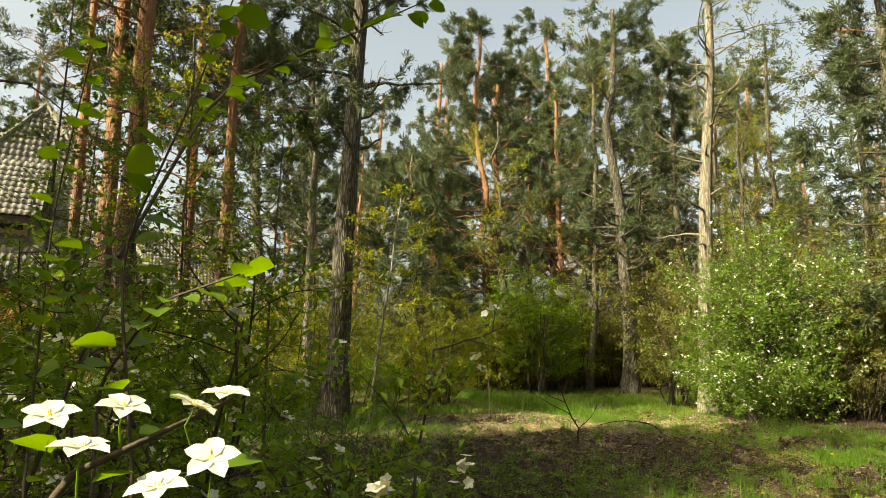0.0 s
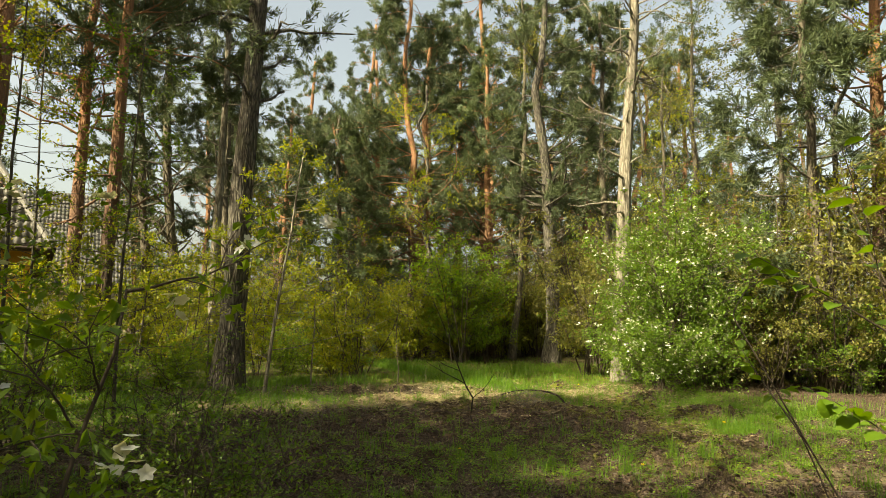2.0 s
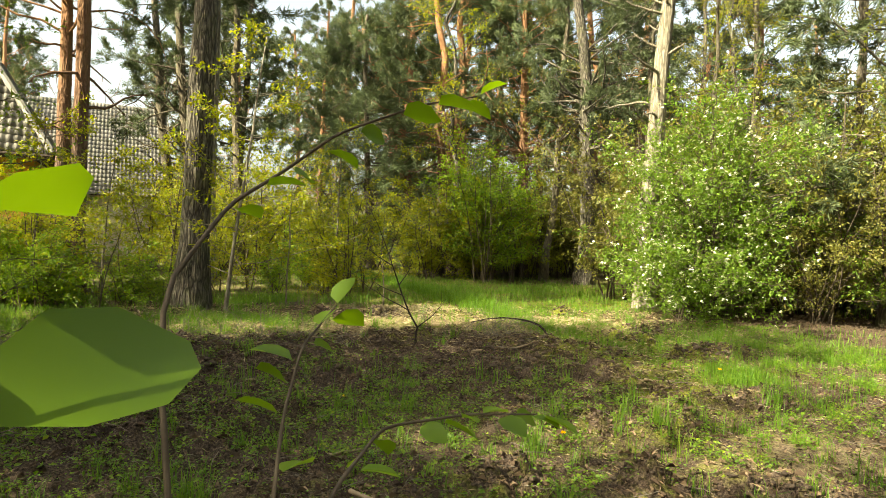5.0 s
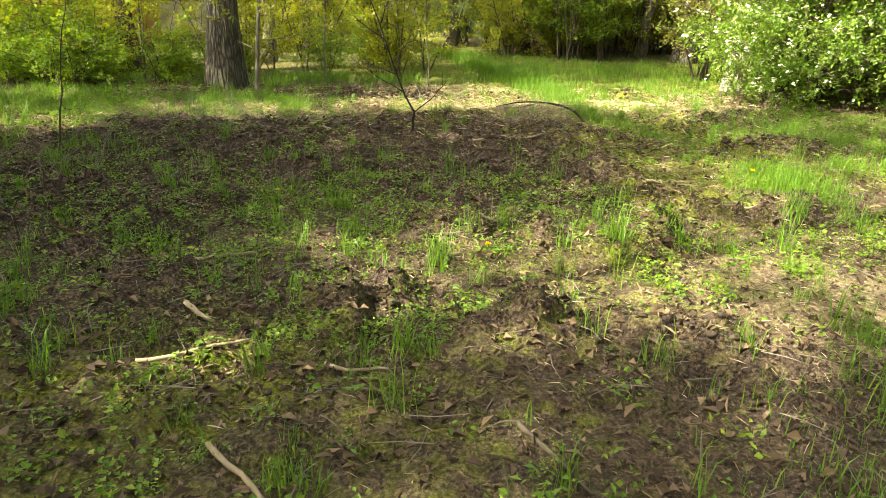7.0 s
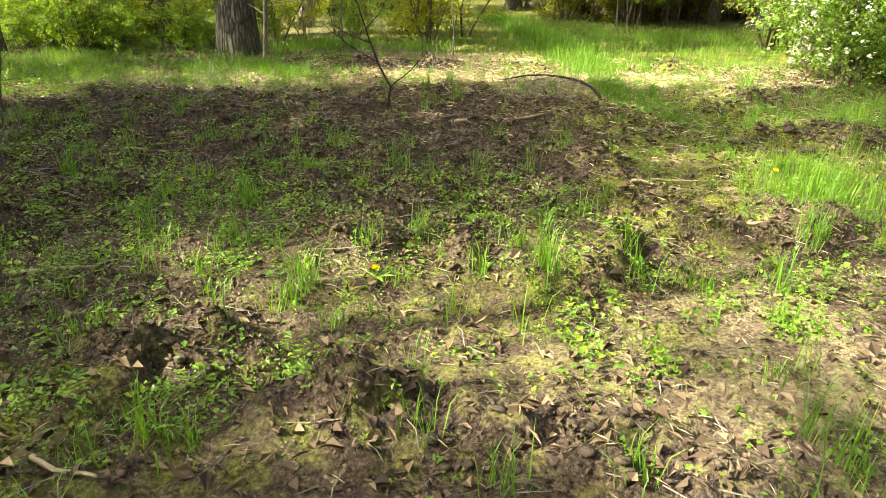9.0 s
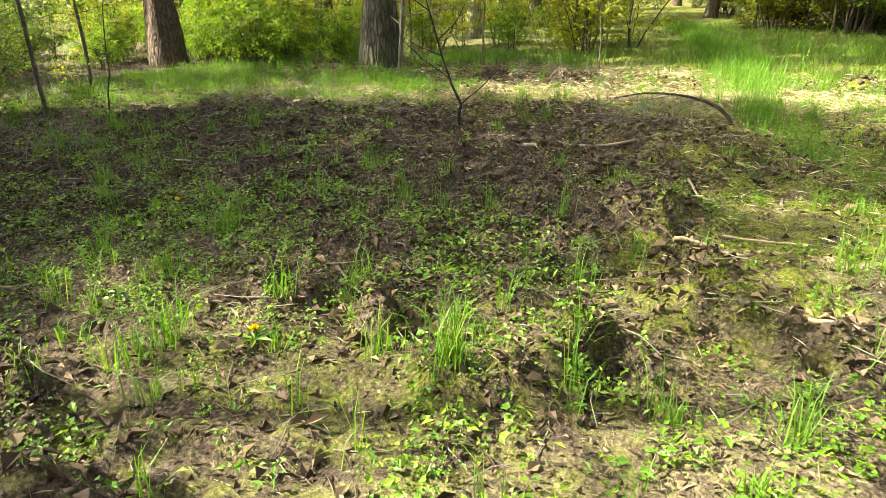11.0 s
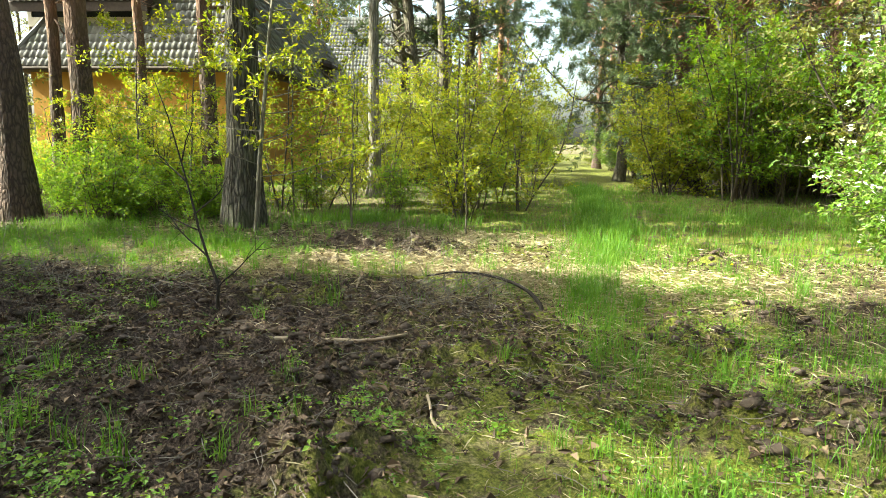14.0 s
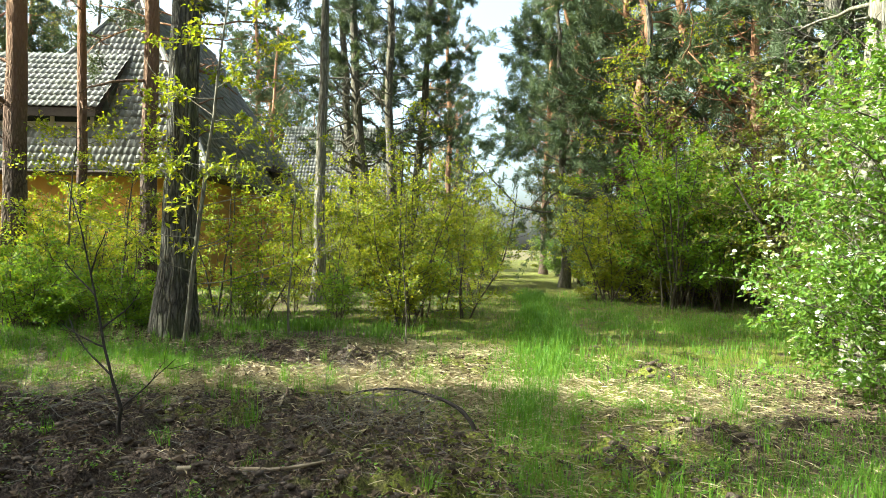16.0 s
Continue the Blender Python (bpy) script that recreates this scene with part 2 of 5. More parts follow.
# ---- mesh builders ----
class Geo:
    """Gathers vertices and faces of one mesh."""

    def __init__(self):
        self.v, self.f, self.n = [], [], 0

    def put(self, verts, faces):
        self.v.append(np.asarray(verts, float))
        self.f.extend((np.asarray(faces) + self.n).tolist())
        self.n += len(verts)

    def tube(self, pts, radii, sides=7, rough=0.0, rng=None):
        pts = np.asarray(pts, float)
        d = np.gradient(pts, axis=0)
        d /= np.linalg.norm(d, axis=1)[:, None] + 1e-9
        ref = np.array([0.0, 0.0, 1.0]) if abs(d[0][2]) < 0.9 else np.array([1.0, 0.0, 0.0])
        u = np.cross(d, ref)
        u /= np.linalg.norm(u, axis=1)[:, None] + 1e-9
        w = np.cross(d, u)
        a = np.linspace(0, 2 * np.pi, sides, endpoint=False)
        r = np.asarray(radii, float)
        r = (r[:, None] if r.ndim == 1 else r) * np.ones((len(pts), sides))
        if rough and rng is not None:
            r = r * (1 + rng.normal(0, rough, r.shape))
        ring = pts[:, None, :] + r[..., None] * (np.cos(a)[None, :, None] * u[:, None, :] + np.sin(a)[None, :, None] * w[:, None, :])
        m = len(pts)
        i, j = np.meshgrid(np.arange(m - 1), np.arange(sides), indexing="ij")
        k = (j + 1) % sides
        quads = np.stack([i * sides + j, i * sides + k, (i + 1) * sides + k, (i + 1) * sides + j], -1).reshape(-1, 4)
        self.put(ring.reshape(-1, 3), quads)
        self.f.append([self.n - sides + q for q in range(sides)])

    def leaves(self, p, d, nrm, length, width, fold=0.15):
        """Pointed folded leaves: two triangles pairs on a midrib."""
        p, d, nrm = (np.asarray(q, float) for q in (p, d, nrm))
        d = d / (np.linalg.norm(d, axis=1)[:, None] + 1e-9)
        side = np.cross(d, nrm)
        side /= np.linalg.norm(side, axis=1)[:, None] + 1e-9
        up = np.cross(side, d)
        L, W = np.asarray(length)[:, None], np.asarray(width)[:, None]
        base, tip = p, p + d * L - up * L * 0.12
        midp = p + d * L * 0.5
        left, right = midp + side * W * 0.5 + up * W * fold, midp - side * W * 0.5 + up * W * fold
        n = len(p)
        verts = np.stack([base, left, tip, right], 1).reshape(-1, 3)
        i = np.arange(n)[:, None] * 4
        self.put(verts, np.concatenate([i + [[0, 1, 2]], i + [[0, 2, 3]]]))

    def oval(self, p, d, nrm, length, width, fold=0.12):
        """Broader leaves with a toothed round outline, eight vertices each."""
        p, d, nrm = (np.asarray(q, float) for q in (p, d, nrm))
        d = d / (np.linalg.norm(d, axis=1)[:, None] + 1e-9)
        side = np.cross(d, nrm)
        side /= np.linalg.norm(side, axis=1)[:, None] + 1e-9
        up = np.cross(side, d)
        L, W = np.asarray(length)[:, None], np.asarray(width)[:, None]
        out = []
        for a, b, c in ((0, 0, 0), (0.18, 0.36, 1), (0.48, 0.5, 1), (0.78, 0.36, 0.4), (1, 0, -1.2), (0.78, -0.36, 0.4), (0.48, -0.5, 1), (0.18, -0.36, 1), (0.5, 0, -0.2)):
            out.append(p + d * L * a + side * W * b + up * W * fold * c)
        n = len(p)
        verts = np.stack(out, 1).reshape(-1, 3)
        i = np.arange(n)[:, None] * 9
        self.put(verts, np.concatenate([i + [[8, q, (q + 1) % 8]] for q in range(8)]))

    def blades(self, p, h, lean, w):
        """Grass blades, two bent segments each."""
        p, h, w = np.asarray(p, float), np.asarray(h)[:, None], np.asarray(w)[:, None]
        lean = np.asarray(lean, float)
        side = np.stack([-lean[:, 1], lean[:, 0], np.zeros(len(p))], 1)
        side /= np.linalg.norm(side, axis=1)[:, None] + 1e-9
        l3 = np.concatenate([lean, np.zeros((len(p), 1))], 1)
        up = np.array([0, 0, 1.0])
        m = p + up * h * 0.6 + l3 * h * 0.25
        tip = p + up * h * (1 - 0.25 * np.linalg.norm(lean, axis=1)[:, None]) + l3 * h * 0.8
        verts = np.stack([p - side * w, p + side * w, m - side * w * 0.7, m + side * w * 0.7, tip], 1).reshape(-1, 3)
        n = len(p)
        i = np.arange(n)[:, None] * 5
        tri = np.concatenate([i + [[0, 1, 3]], i + [[0, 3, 2]], i + [[2, 3, 4]]])
        self.put(verts, tri)

    def mesh(self, name, material, smooth=False):
        me = bpy.data.meshes.new(name)
        me.from_pydata(np.concatenate(self.v).tolist() if self.v else [], [], self.f)
        me.materials.append(material)
        if smooth:
            me.shade_smooth()
        return me


def part(name, geo, material, parent, label="", smooth=False):
    """One mesh object under a thing or a part."""
    ob = new(name, geo.mesh(name, material, smooth))
    ob.parent = parent
    if label:
        ob["label"] = label
    return ob


def thing(name, at, label, category, group="", kind="", turn=0.0):
    ob = new(name)
    ob.empty_display_size = 0.1
    ob.matrix_basis = pose(*at, 0, 0, turn)
    return tagged(ob, label, category, group, kind)


def boxed(geo, o, u, v, w):
    """A box from a corner and three edge vectors."""
    o, u, v, w = (np.asarray(q, float) for q in (o, u, v, w))
    verts = [o, o + u, o + u + v, o + v, o + w, o + u + w, o + u + v + w, o + v + w]
    geo.put(verts, [[0, 3, 2, 1], [4, 5, 6, 7], [0, 1, 5, 4], [1, 2, 6, 5], [2, 3, 7, 6], [3, 0, 4, 7]])


def unit(rng, n):
    d = rng.normal(size=(n, 3))
    return d / np.linalg.norm(d, axis=1)[:, None]


def vnoise(x, y, scale, seed):
    """Smooth value noise on a lattice, 0 to 1."""
    x, y = np.asarray(x) * scale + 977.3, np.asarray(y) * scale + 511.7
    xi, yi = np.floor(x), np.floor(y)
    fx, fy = x - xi, y - yi
    fx, fy = fx * fx * (3 - 2 * fx), fy * fy * (3 - 2 * fy)

    def h(a, b):
        s = np.sin(a * 127.1 + b * 311.7 + seed * 74.7) * 43758.5453
        return s - np.floor(s)
    return (h(xi, yi) * (1 - fx) + h(xi + 1, yi) * fx) * (1 - fy) + (h(xi, yi + 1) * (1 - fx) + h(xi + 1, yi + 1) * fx) * fy


def bump2(x, y, cx, cy, rx, ry, turn=0.0):
    c, s = math.cos(radians(turn)), math.sin(radians(turn))
    dx, dy = np.asarray(x) - cx, np.asarray(y) - cy
    return np.exp(-(((dx * c + dy * s) / rx) ** 2 + ((dy * c - dx * s) / ry) ** 2))


# ---- ground: zones, height, sheet ----
TRAIL = [(4.9, 1.0), (4.6, 4.0), (4.3, 6.5), (3.5, 9.6), (3.0, 11.8), (2.4, 15.0), (1.5, 18.5), (-0.6, 26.0), (-3.6, 37.0), (-8.0, 50.0), (-14.0, 68.0)]


def trail_x(y):
    return np.interp(y, [q[1] for q in TRAIL], [q[0] for q in TRAIL])


def dug_spots(x, y):
    """Places where boar have turned the turf over."""
    z = 0.0
    for cx, cy, r in ((4.17, 9.58, 0.42), (4.35, 9.13, 0.36), (5.07, 10.31, 0.34), (5.5, 11.06, 0.3), (4.1, 13.0, 0.32), (4.59, 10.4, 0.3), (-0.31, 10.76, 0.3), (4.44, 7.86, 0.34), (5.13, 8.68, 0.4), (5.2, 8.1, 0.35),
                      (4.53, 8.0, 0.25), (3.58, 16.96, 0.5), (2.65, 18.5, 0.5), (1.07, 3.52, 0.24), (1.33, 3.6, 0.22), (2.0, 3.44, 0.3), (2.6, 3.33, 0.26), (2.98, 3.31, 0.26), (4.26, 5.85, 0.26), (2.9, 4.83, 0.26),
                      (3.06, 4.96, 0.2), (2.64, 4.56, 0.24), (3.84, 5.42, 0.26), (4.08, 5.51, 0.22), (2.74, 6.71, 0.3), (2.79, 6.46, 0.24), (2.11, 4.78, 0.2), (1.47, 4.78, 0.22), (0.2, 12.3, 0.45), (-0.8, 12.0, 0.4)):
        z = z + bump2(x, y, cx, cy, r, r * 0.75)
    return np.clip(z, 0, 1)


def mound(x, y):
    """The large dug-over bed of soil, with a ragged rim."""
    w = 0.55 * (vnoise(x, y, 1.4, 21) - 0.5) + 0.3 * (vnoise(x, y, 4.0, 22) - 0.5)
    z = np.maximum(bump2(x, y, 1.7, 8.1, 2.0, 2.1), bump2(x, y, -0.8, 7.3, 2.6, 2.0))
    z = np.maximum(z, np.maximum(0.9 * bump2(x, y, 1.9, 6.3, 1.8, 1.3), 0.8 * bump2(x, y, -1.8, 5.6, 2.6, 2.2)))
    return np.clip((z + w - 0.32) * 3.2, 0, 1)


def soil_zone(x, y):
    z = mound(x, y) + 0.55 * bump2(x, y, 0.6, 3.0, 1.3, 1.0) + 0.5 * bump2(x, y, 3.2, 3.0, 0.8, 0.6) + 0.5 * bump2(x, y, -0.4, 12.6, 1.8, 0.9) + dug_spots(x, y)
    return np.clip(z, 0, 1)


def moss_zone(x, y):
    z = 0.3 * bump2(x, y, 2.4, 4.4, 1.6, 1.1) + 0.62 * bump2(x, y, 3.35, 6.0, 0.6, 0.7) + 0.4 * bump2(x, y, 0.4, 2.6, 2.0, 0.9) + 0.4 * bump2(x, y, 0.5, 9.0, 0.7, 0.4) + 0.5 * bump2(x, y, 1.3, 10.2, 0.8, 0.25, 12)
    z = z + 0.45 * np.exp(-((x - trail_x(y)) / 1.8) ** 2) * (y > 6.5) + 0.6 * bump2(x, y, 3.6, 17, 4.5, 5.0) + 0.25 * (y > 15)
    return np.clip(z, 0, 1)


def straw_zone(x, y):
    z = 1.3 * bump2(x, y, 1.5, 11.0, 1.5, 0.75, 12) + 0.9 * bump2(x, y, 0.4, 13.6, 1.1, 0.6) + 0.75 * bump2(x, y, 3.6, 6.8, 0.6, 0.8) + 0.95 * bump2(x, y, 4.2, 11.5, 1.0, 0.8)
    z = z + 0.3 * bump2(x, y, 3.6, 4.2, 1.1, 1.0) + 0.7 * bump2(x, y, -2.8, 9.9, 2.4, 0.9) + 0.15 * bump2(x, y, 2.2, 3.7, 1.5, 0.8) + 0.5 * bump2(x, y, 3.9, 8.4, 0.5, 0.7)
    return np.clip(z, 0, 1)


def grass_zone(x, y):
    z = 1.2 * np.exp(-((x - trail_x(y) + 0.15) / 0.42) ** 2) * np.clip((y - 7.5) / 3, 0, 1) + 0.4 * bump2(x, y, 4.6, 18.0, 2.6, 3.6)
    z = z + 0.9 * bump2(x, y, 4.4, 6.5, 0.36, 0.75) + 0.55 * bump2(x, y, -1.6, 11.0, 1.7, 0.8) + 0.4 * bump2(x, y, -5.2, 10.6, 3.2, 1.5) + 0.6 * bump2(x, y, -9.0, 10.5, 3.5, 3.0)
    z = z + 0.9 * bump2(x, y, 3.5, 2.4, 0.6, 0.6) + 0.5 * bump2(x, y, 6.6, 9.0, 2.0, 2.0) + 0.12 * (y > 13) + 0.6 * bump2(x, y, -2.5, 14.6, 4.0, 1.3)
    z = z + 0.18 * np.exp(-((x - trail_x(y) - 1.2) / 1.0) ** 2) * (y > 7.5)
    z = z * (1 - 0.95 * np.clip(1.6 * bump2(x, y, 1.2, 11.3, 1.6, 1.2), 0, 1)) * (1 - 0.92 * soil_zone(x, y))
    return np.clip(z, 0, 1)


def height(x, y):
    x, y = np.asarray(x, float), np.asarray(y, float)
    h = 0.05 * mound(x, y) + 0.06 * bump2(x, y, 1.4, 8.7, 1.6, 0.9) - 0.05 * bump2(x, y, 2.9, 9.5, 0.9, 0.7) + 0.02 * bump2(x, y, -1.0, 7.6, 2.0, 1.0) + 0.06 * bump2(x, y, 1.0, 12.8, 1.0, 0.6)
    h = h + 0.08 * (vnoise(x, y, 0.5, 1) - 0.5) + 0.05 * (vnoise(x, y, 1.7, 2) - 0.5)
    rough = 0.35 + 1.1 * soil_zone(x, y)
    h = h + rough * (0.07 * (vnoise(x, y, 3.1, 3) - 0.5) + 0.09 * (vnoise(x, y, 5.7, 4) - 0.5) + 0.075 * (vnoise(x, y, 10.0, 6) - 0.5) + 0.05 * (vnoise(x, y, 17.0, 16) - 0.5))
    d = dug_spots(x, y)
    h = h + d * (0.07 + 0.22 * (vnoise(x, y, 7.0, 11) - 0.5) + 0.08 * (vnoise(x, y, 15.0, 12) - 0.5))
    far = np.clip((np.hypot(x - 2, y - 8) - 40) / 60, 0, 1)
    return h + far * 2.0 * (vnoise(x, y, 0.02, 5) - 0.4)


def steps(lo, hi, fine, reach):
    inner = np.arange(lo, hi + 1e-6, fine)
    out, s, a, b = [], fine, lo, hi
    left, right = [], []
    while b < reach:
        s *= 1.22
        a, b = a - s, b + s
        left.append(a)
        right.append(b)
    return np.array(left[::-1] + inner.tolist() + right)


def build_ground():
    xs, ys = steps(-5.0, 6.5, 0.036, 700), steps(1.2, 12.5, 0.036, 700)
    X, Y = np.meshgrid(xs, ys, indexing="ij")
    Z = height(X, Y)
    nx, ny = X.shape
    i, j = np.meshgrid(np.arange(nx - 1), np.arange(ny - 1), indexing="ij")
    q = np.stack([i * ny + j, (i + 1) * ny + j, (i + 1) * ny + j + 1, i * ny + j + 1], -1).reshape(-1, 4)
    me = bpy.data.meshes.new("ground")
    me.from_pydata(np.stack([X, Y, Z], -1).reshape(-1, 3).tolist(), [], q.tolist())
    col = np.stack([soil_zone(X, Y), moss_zone(X, Y), straw_zone(X, Y), np.ones_like(X)], -1).reshape(-1)
    layer = me.color_attributes.new("cover", "FLOAT_COLOR", "POINT")
    layer.data.foreach_set("color", col)
    me.materials.append(GROUND)
    me.shade_smooth()
    tagged(new("ground", me), "woodland floor of leaf litter, dug soil, moss and straw", "ground", kind="structure")


build_ground()


def scatter(rng, n, box, density):
    """n points in a box of the plan, thinned by a density from 0 to 1."""
    x0, y0, x1, y1 = box
    x, y = rng.uniform(x0, x1, n), rng.uniform(y0, y1, n)
    keep = rng.uniform(0, 1, n) < density(x, y)
    x, y = x[keep], y[keep]
    return np.stack([x, y, height(x, y)], 1)


# ---- plants ----
def limb(rng, geo, p, d, length, r, bend=0.3, up=0.05, n=5, sides=5, end=0.35):
    p, d = np.array(p, float), np.array(d, float)
    d /= np.linalg.norm(d)
    pts, ways = [p.copy()], [d.copy()]
    for _ in range(n):
        d = d + rng.normal(0, bend / math.sqrt(n), 3) + np.array([0, 0, up])
        d /= np.linalg.norm(d)
        p = p + d * length / n
        pts.append(p.copy())
        ways.append(d.copy())
    geo.tube(pts, np.linspace(r, r * end, n + 1), sides)
    return np.array(pts), np.array(ways)


def along(pts, ways, s):
    k = s * (len(pts) - 1)
    i = min(int(k), len(pts) - 2)
    return pts[i] + (pts[i + 1] - pts[i]) * (k - i), ways[i + 1]


def around(rng, way, tilt):
    """A direction that leaves a branch sideways."""
    a = rng.normal(size=3)
    a -= way * (a @ way)
    a /= np.linalg.norm(a) + 1e-9
    return way * math.cos(tilt) + a * math.sin(tilt)


def needles(rng, geo, centres, ways, n, length, width):
    c = np.repeat(centres, n, 0) + rng.normal(0, length * 0.25, (len(centres) * n, 3))
    d = np.repeat(ways, n, 0) * 0.9 + unit(rng, len(c)) * 0.9
    geo.leaves(c, d, unit(rng, len(c)), rng.uniform(0.7, 1.3, len(c)) * length, rng.uniform(0.7, 1.3, len(c)) * width, 0.1)


def trunk_line(rng, top, lean=(0, 0), wobble=0.1, n=14, kinks=()):
    z = np.linspace(0, 1, n)
    x = lean[0] * z ** 1.2 * top + np.cumsum(rng.normal(0, wobble / n ** 0.5, n)) * (z > 0.02)
    y = lean[1] * z ** 1.2 * top + np.cumsum(rng.normal(0, wobble / n ** 0.5, n)) * (z > 0.02)
    for at, kx, ky in kinks:
        g = np.exp(-((z - at) / 0.12) ** 2)
        x, y = x + kx * g, y + ky * g
    return np.stack([x - x[0], y - y[0], z * top - 0.15], 1)


def trunk_geo(rng, line, r, flare=0.5, sides=26, top=0.3):
    z = line[:, 2]
    s = np.linspace(0, 1, len(line))
    radii = r * (1 - (1 - top) * s) * (1 + flare * np.exp(-np.maximum(z, 0) / 0.35))
    g = Geo()
    fine = np.interp(np.linspace(0, 1, 60) ** 1.4, s, s)
    pts = np.stack([np.interp(fine, s, line[:, k]) for k in range(3)], 1)
    ridges = rng.normal(0, 1, (9, sides))
    k = np.linspace(0, 8, 60)
    lo = np.clip(k.astype(int), 0, 7)
    wave = ridges[lo] * (1 - (k - lo))[:, None] + ridges[lo + 1] * (k - lo)[:, None]
    g.tube(pts, np.interp(fine, s, radii)[:, None] * (1 + 0.05 * wave), sides, 0.012, rng)
    return g


def pine(name, seed, at, top, r, bark, lean=(0, 0), crown=0.45, spread=2.6, limbs=34, dead=14, foliage=NEEDLE, kinks=(), wobble=0.25,
         label="tall Scots pine with reddish upper bark and sparse needles", drop=0.0, clump=0.2, turn=0.0, category="pine tree", thick=5):
    rng = np.random.default_rng(seed)
    ob = thing(name, at, label, category, turn=turn)
    line = trunk_line(rng, top, lean, wobble, kinks=kinks)
    wood, green = trunk_geo(rng, line, r), Geo()
    s = np.linspace(0, 1, len(line))
    ways = np.gradient(line, axis=0)
    cs, ds = [], []
    for k in range(limbs + dead):
        alive = k < limbs
        a = rng.uniform(crown, 1.0) if alive else rng.uniform(0.25, crown + 0.15)
        p = np.array([np.interp(a, s, line[:, q]) for q in range(3)])
        yaw = rng.uniform(0, 2 * np.pi)
        reach = spread * (1.1 - 0.65 * (a - crown) / (1 - crown + 1e-6)) * rng.uniform(0.6, 1.15) if alive else rng.uniform(0.5, 1.8)
        d = (math.cos(yaw), math.sin(yaw), rng.uniform(-0.1, 0.5) - drop)
        pts, w = limb(rng, wood, p, d, reach, max(0.016, r * 0.25 * (1.15 - a)), 0.55, 0.02 - drop * 0.1, 6, 5)
        for _ in range(rng.integers(4, 8) if alive else rng.integers(5, 10)):
            q, wq = along(pts, w, rng.uniform(0.3, 1.0))
            sub, ws = limb(rng, wood, q, around(rng, wq, rng.uniform(0.5, 1.1)), reach * rng.uniform(0.2, 0.45), 0.009, 0.7, 0.03 - drop * 0.25, 3, 3)
            if alive:
                for v in np.linspace(0.35, 1.0, thick):
                    c, wc = along(sub, ws, v)
                    cs.append(c)
                    ds.append(wc + np.array([0, 0, 0.25 - drop * 1.2]))
    cs, ds = np.array(cs), np.array(ds)
    needles(rng, green, cs, ds, 18, clump, clump * 0.16)
    part("trunk", wood, bark, ob, smooth=True)
    part("crown", green, foliage, ob)
    return ob


def leafy(rng, wood, green, pts, w, count, twig, leaf, per, flat=0.75, droop=0.0, flowers=None, flower_rate=0.0):
    for _ in range(count):
        q, wq = along(pts, w, rng.uniform(0.2, 1.0))
        d = around(rng, wq, rng.uniform(0.6, 1.2))
        d[2] = d[2] * (1 - flat) + 0.1 * flat - droop
        sub, ws = limb(rng, wood, q, d, twig * rng.uniform(0.5, 1.3), 0.0032, 0.45, 0.02, 4, 3)
        s = rng.uniform(0.15, 1.05, per)
        k = np.clip((s * (len(sub) - 1)).astype(int), 0, len(sub) - 2)
        f = (s * (len(sub) - 1) - k)[:, None]
        c = sub[k] + (sub[k + 1] - sub[k]) * f + rng.normal(0, leaf * 0.5, (per, 3))
        dirs = ws[k] * 0.6 + unit(rng, per) * 0.8
        nrm = unit(rng, per) * (0.9 - 0.5 * flat) + np.array([0, 0, 0.8])
        green.leaves(c, dirs, nrm, rng.uniform(0.65, 1.3, per) * leaf, rng.uniform(0.65, 1.2, per) * leaf * 0.62)
        if flowers is not None and rng.uniform() < flower_rate:
            blossom(rng, flowers, sub[-1] + np.array([0, 0, 0.03]), 0.030, 4)


def blossom(rng, geo, at, size, count):
    """A loose cluster of five-petalled flowers."""
    for _ in range(count):
        c = np.asarray(at) + rng.normal(0, size * 0.8, 3)
        n = np.array([0, 0, 1.0]) + rng.normal(0, 0.5, 3)
        n /= np.linalg.norm(n)
        u = np.cross(n, rng.normal(size=3))
        u /= np.linalg.norm(u)
        v = np.cross(n, u)
        a = np.arange(5) * 2 * np.pi / 5
        d = np.cos(a)[:, None] * u + np.sin(a)[:, None] * v + n * 0.25
        geo.oval(np.tile(c, (5, 1)), d, np.tile(n, (5, 1)), np.full(5, size), np.full(5, size * 0.8), 0.05)


def shrub(name, seed, at, tall, wide, stems, branches, twigs, per, leaf, green_mat, label, category="shrub", bark=TWIG, flowers=0.0, flat=0.75, low=0.1, group="", twig=0.35):
    rng = np.random.default_rng(seed)
    ob = thing(name, at, label, category, group)
    wood, green, white = Geo(), Geo(), Geo()
    for k in range(stems):
        yaw = 2 * np.pi * (k + rng.uniform(0, 0.7)) / stems
        tilt = rng.uniform(0.05, 1.0) * wide / tall
        d = (math.cos(yaw) * tilt, math.sin(yaw) * tilt, 1.0)
        base = (rng.normal(0, 0.12), rng.normal(0, 0.12), -0.05)
        pts, w = limb(rng, wood, base, d, tall * rng.uniform(0.65, 1.05), 0.008 + 0.0035 * tall, 0.25, 0.03, 8, 6)
        for b in range(branches):
            q, wq = along(pts, w, low + (1 - low) * (b + rng.uniform(0, 1)) / branches)
            e = around(rng, wq, rng.uniform(0.7, 1.3))
            e[2] = e[2] * 0.4 + 0.15
            sub, ws = limb(rng, wood, q, e, wide * rng.uniform(0.3, 0.75), 0.004 + 0.001 * tall, 0.35, 0.02, 5, 4)
            leafy(rng, wood, green, sub, ws, twigs, twig, leaf, per, flat, 0.0, white, flowers)
    part("wood", wood, bark, ob, smooth=True)
    part("foliage", green, green_mat, ob)
    if white.n:
        part("blossom", white, PETAL, ob, "small white five-petalled flowers")
    return ob


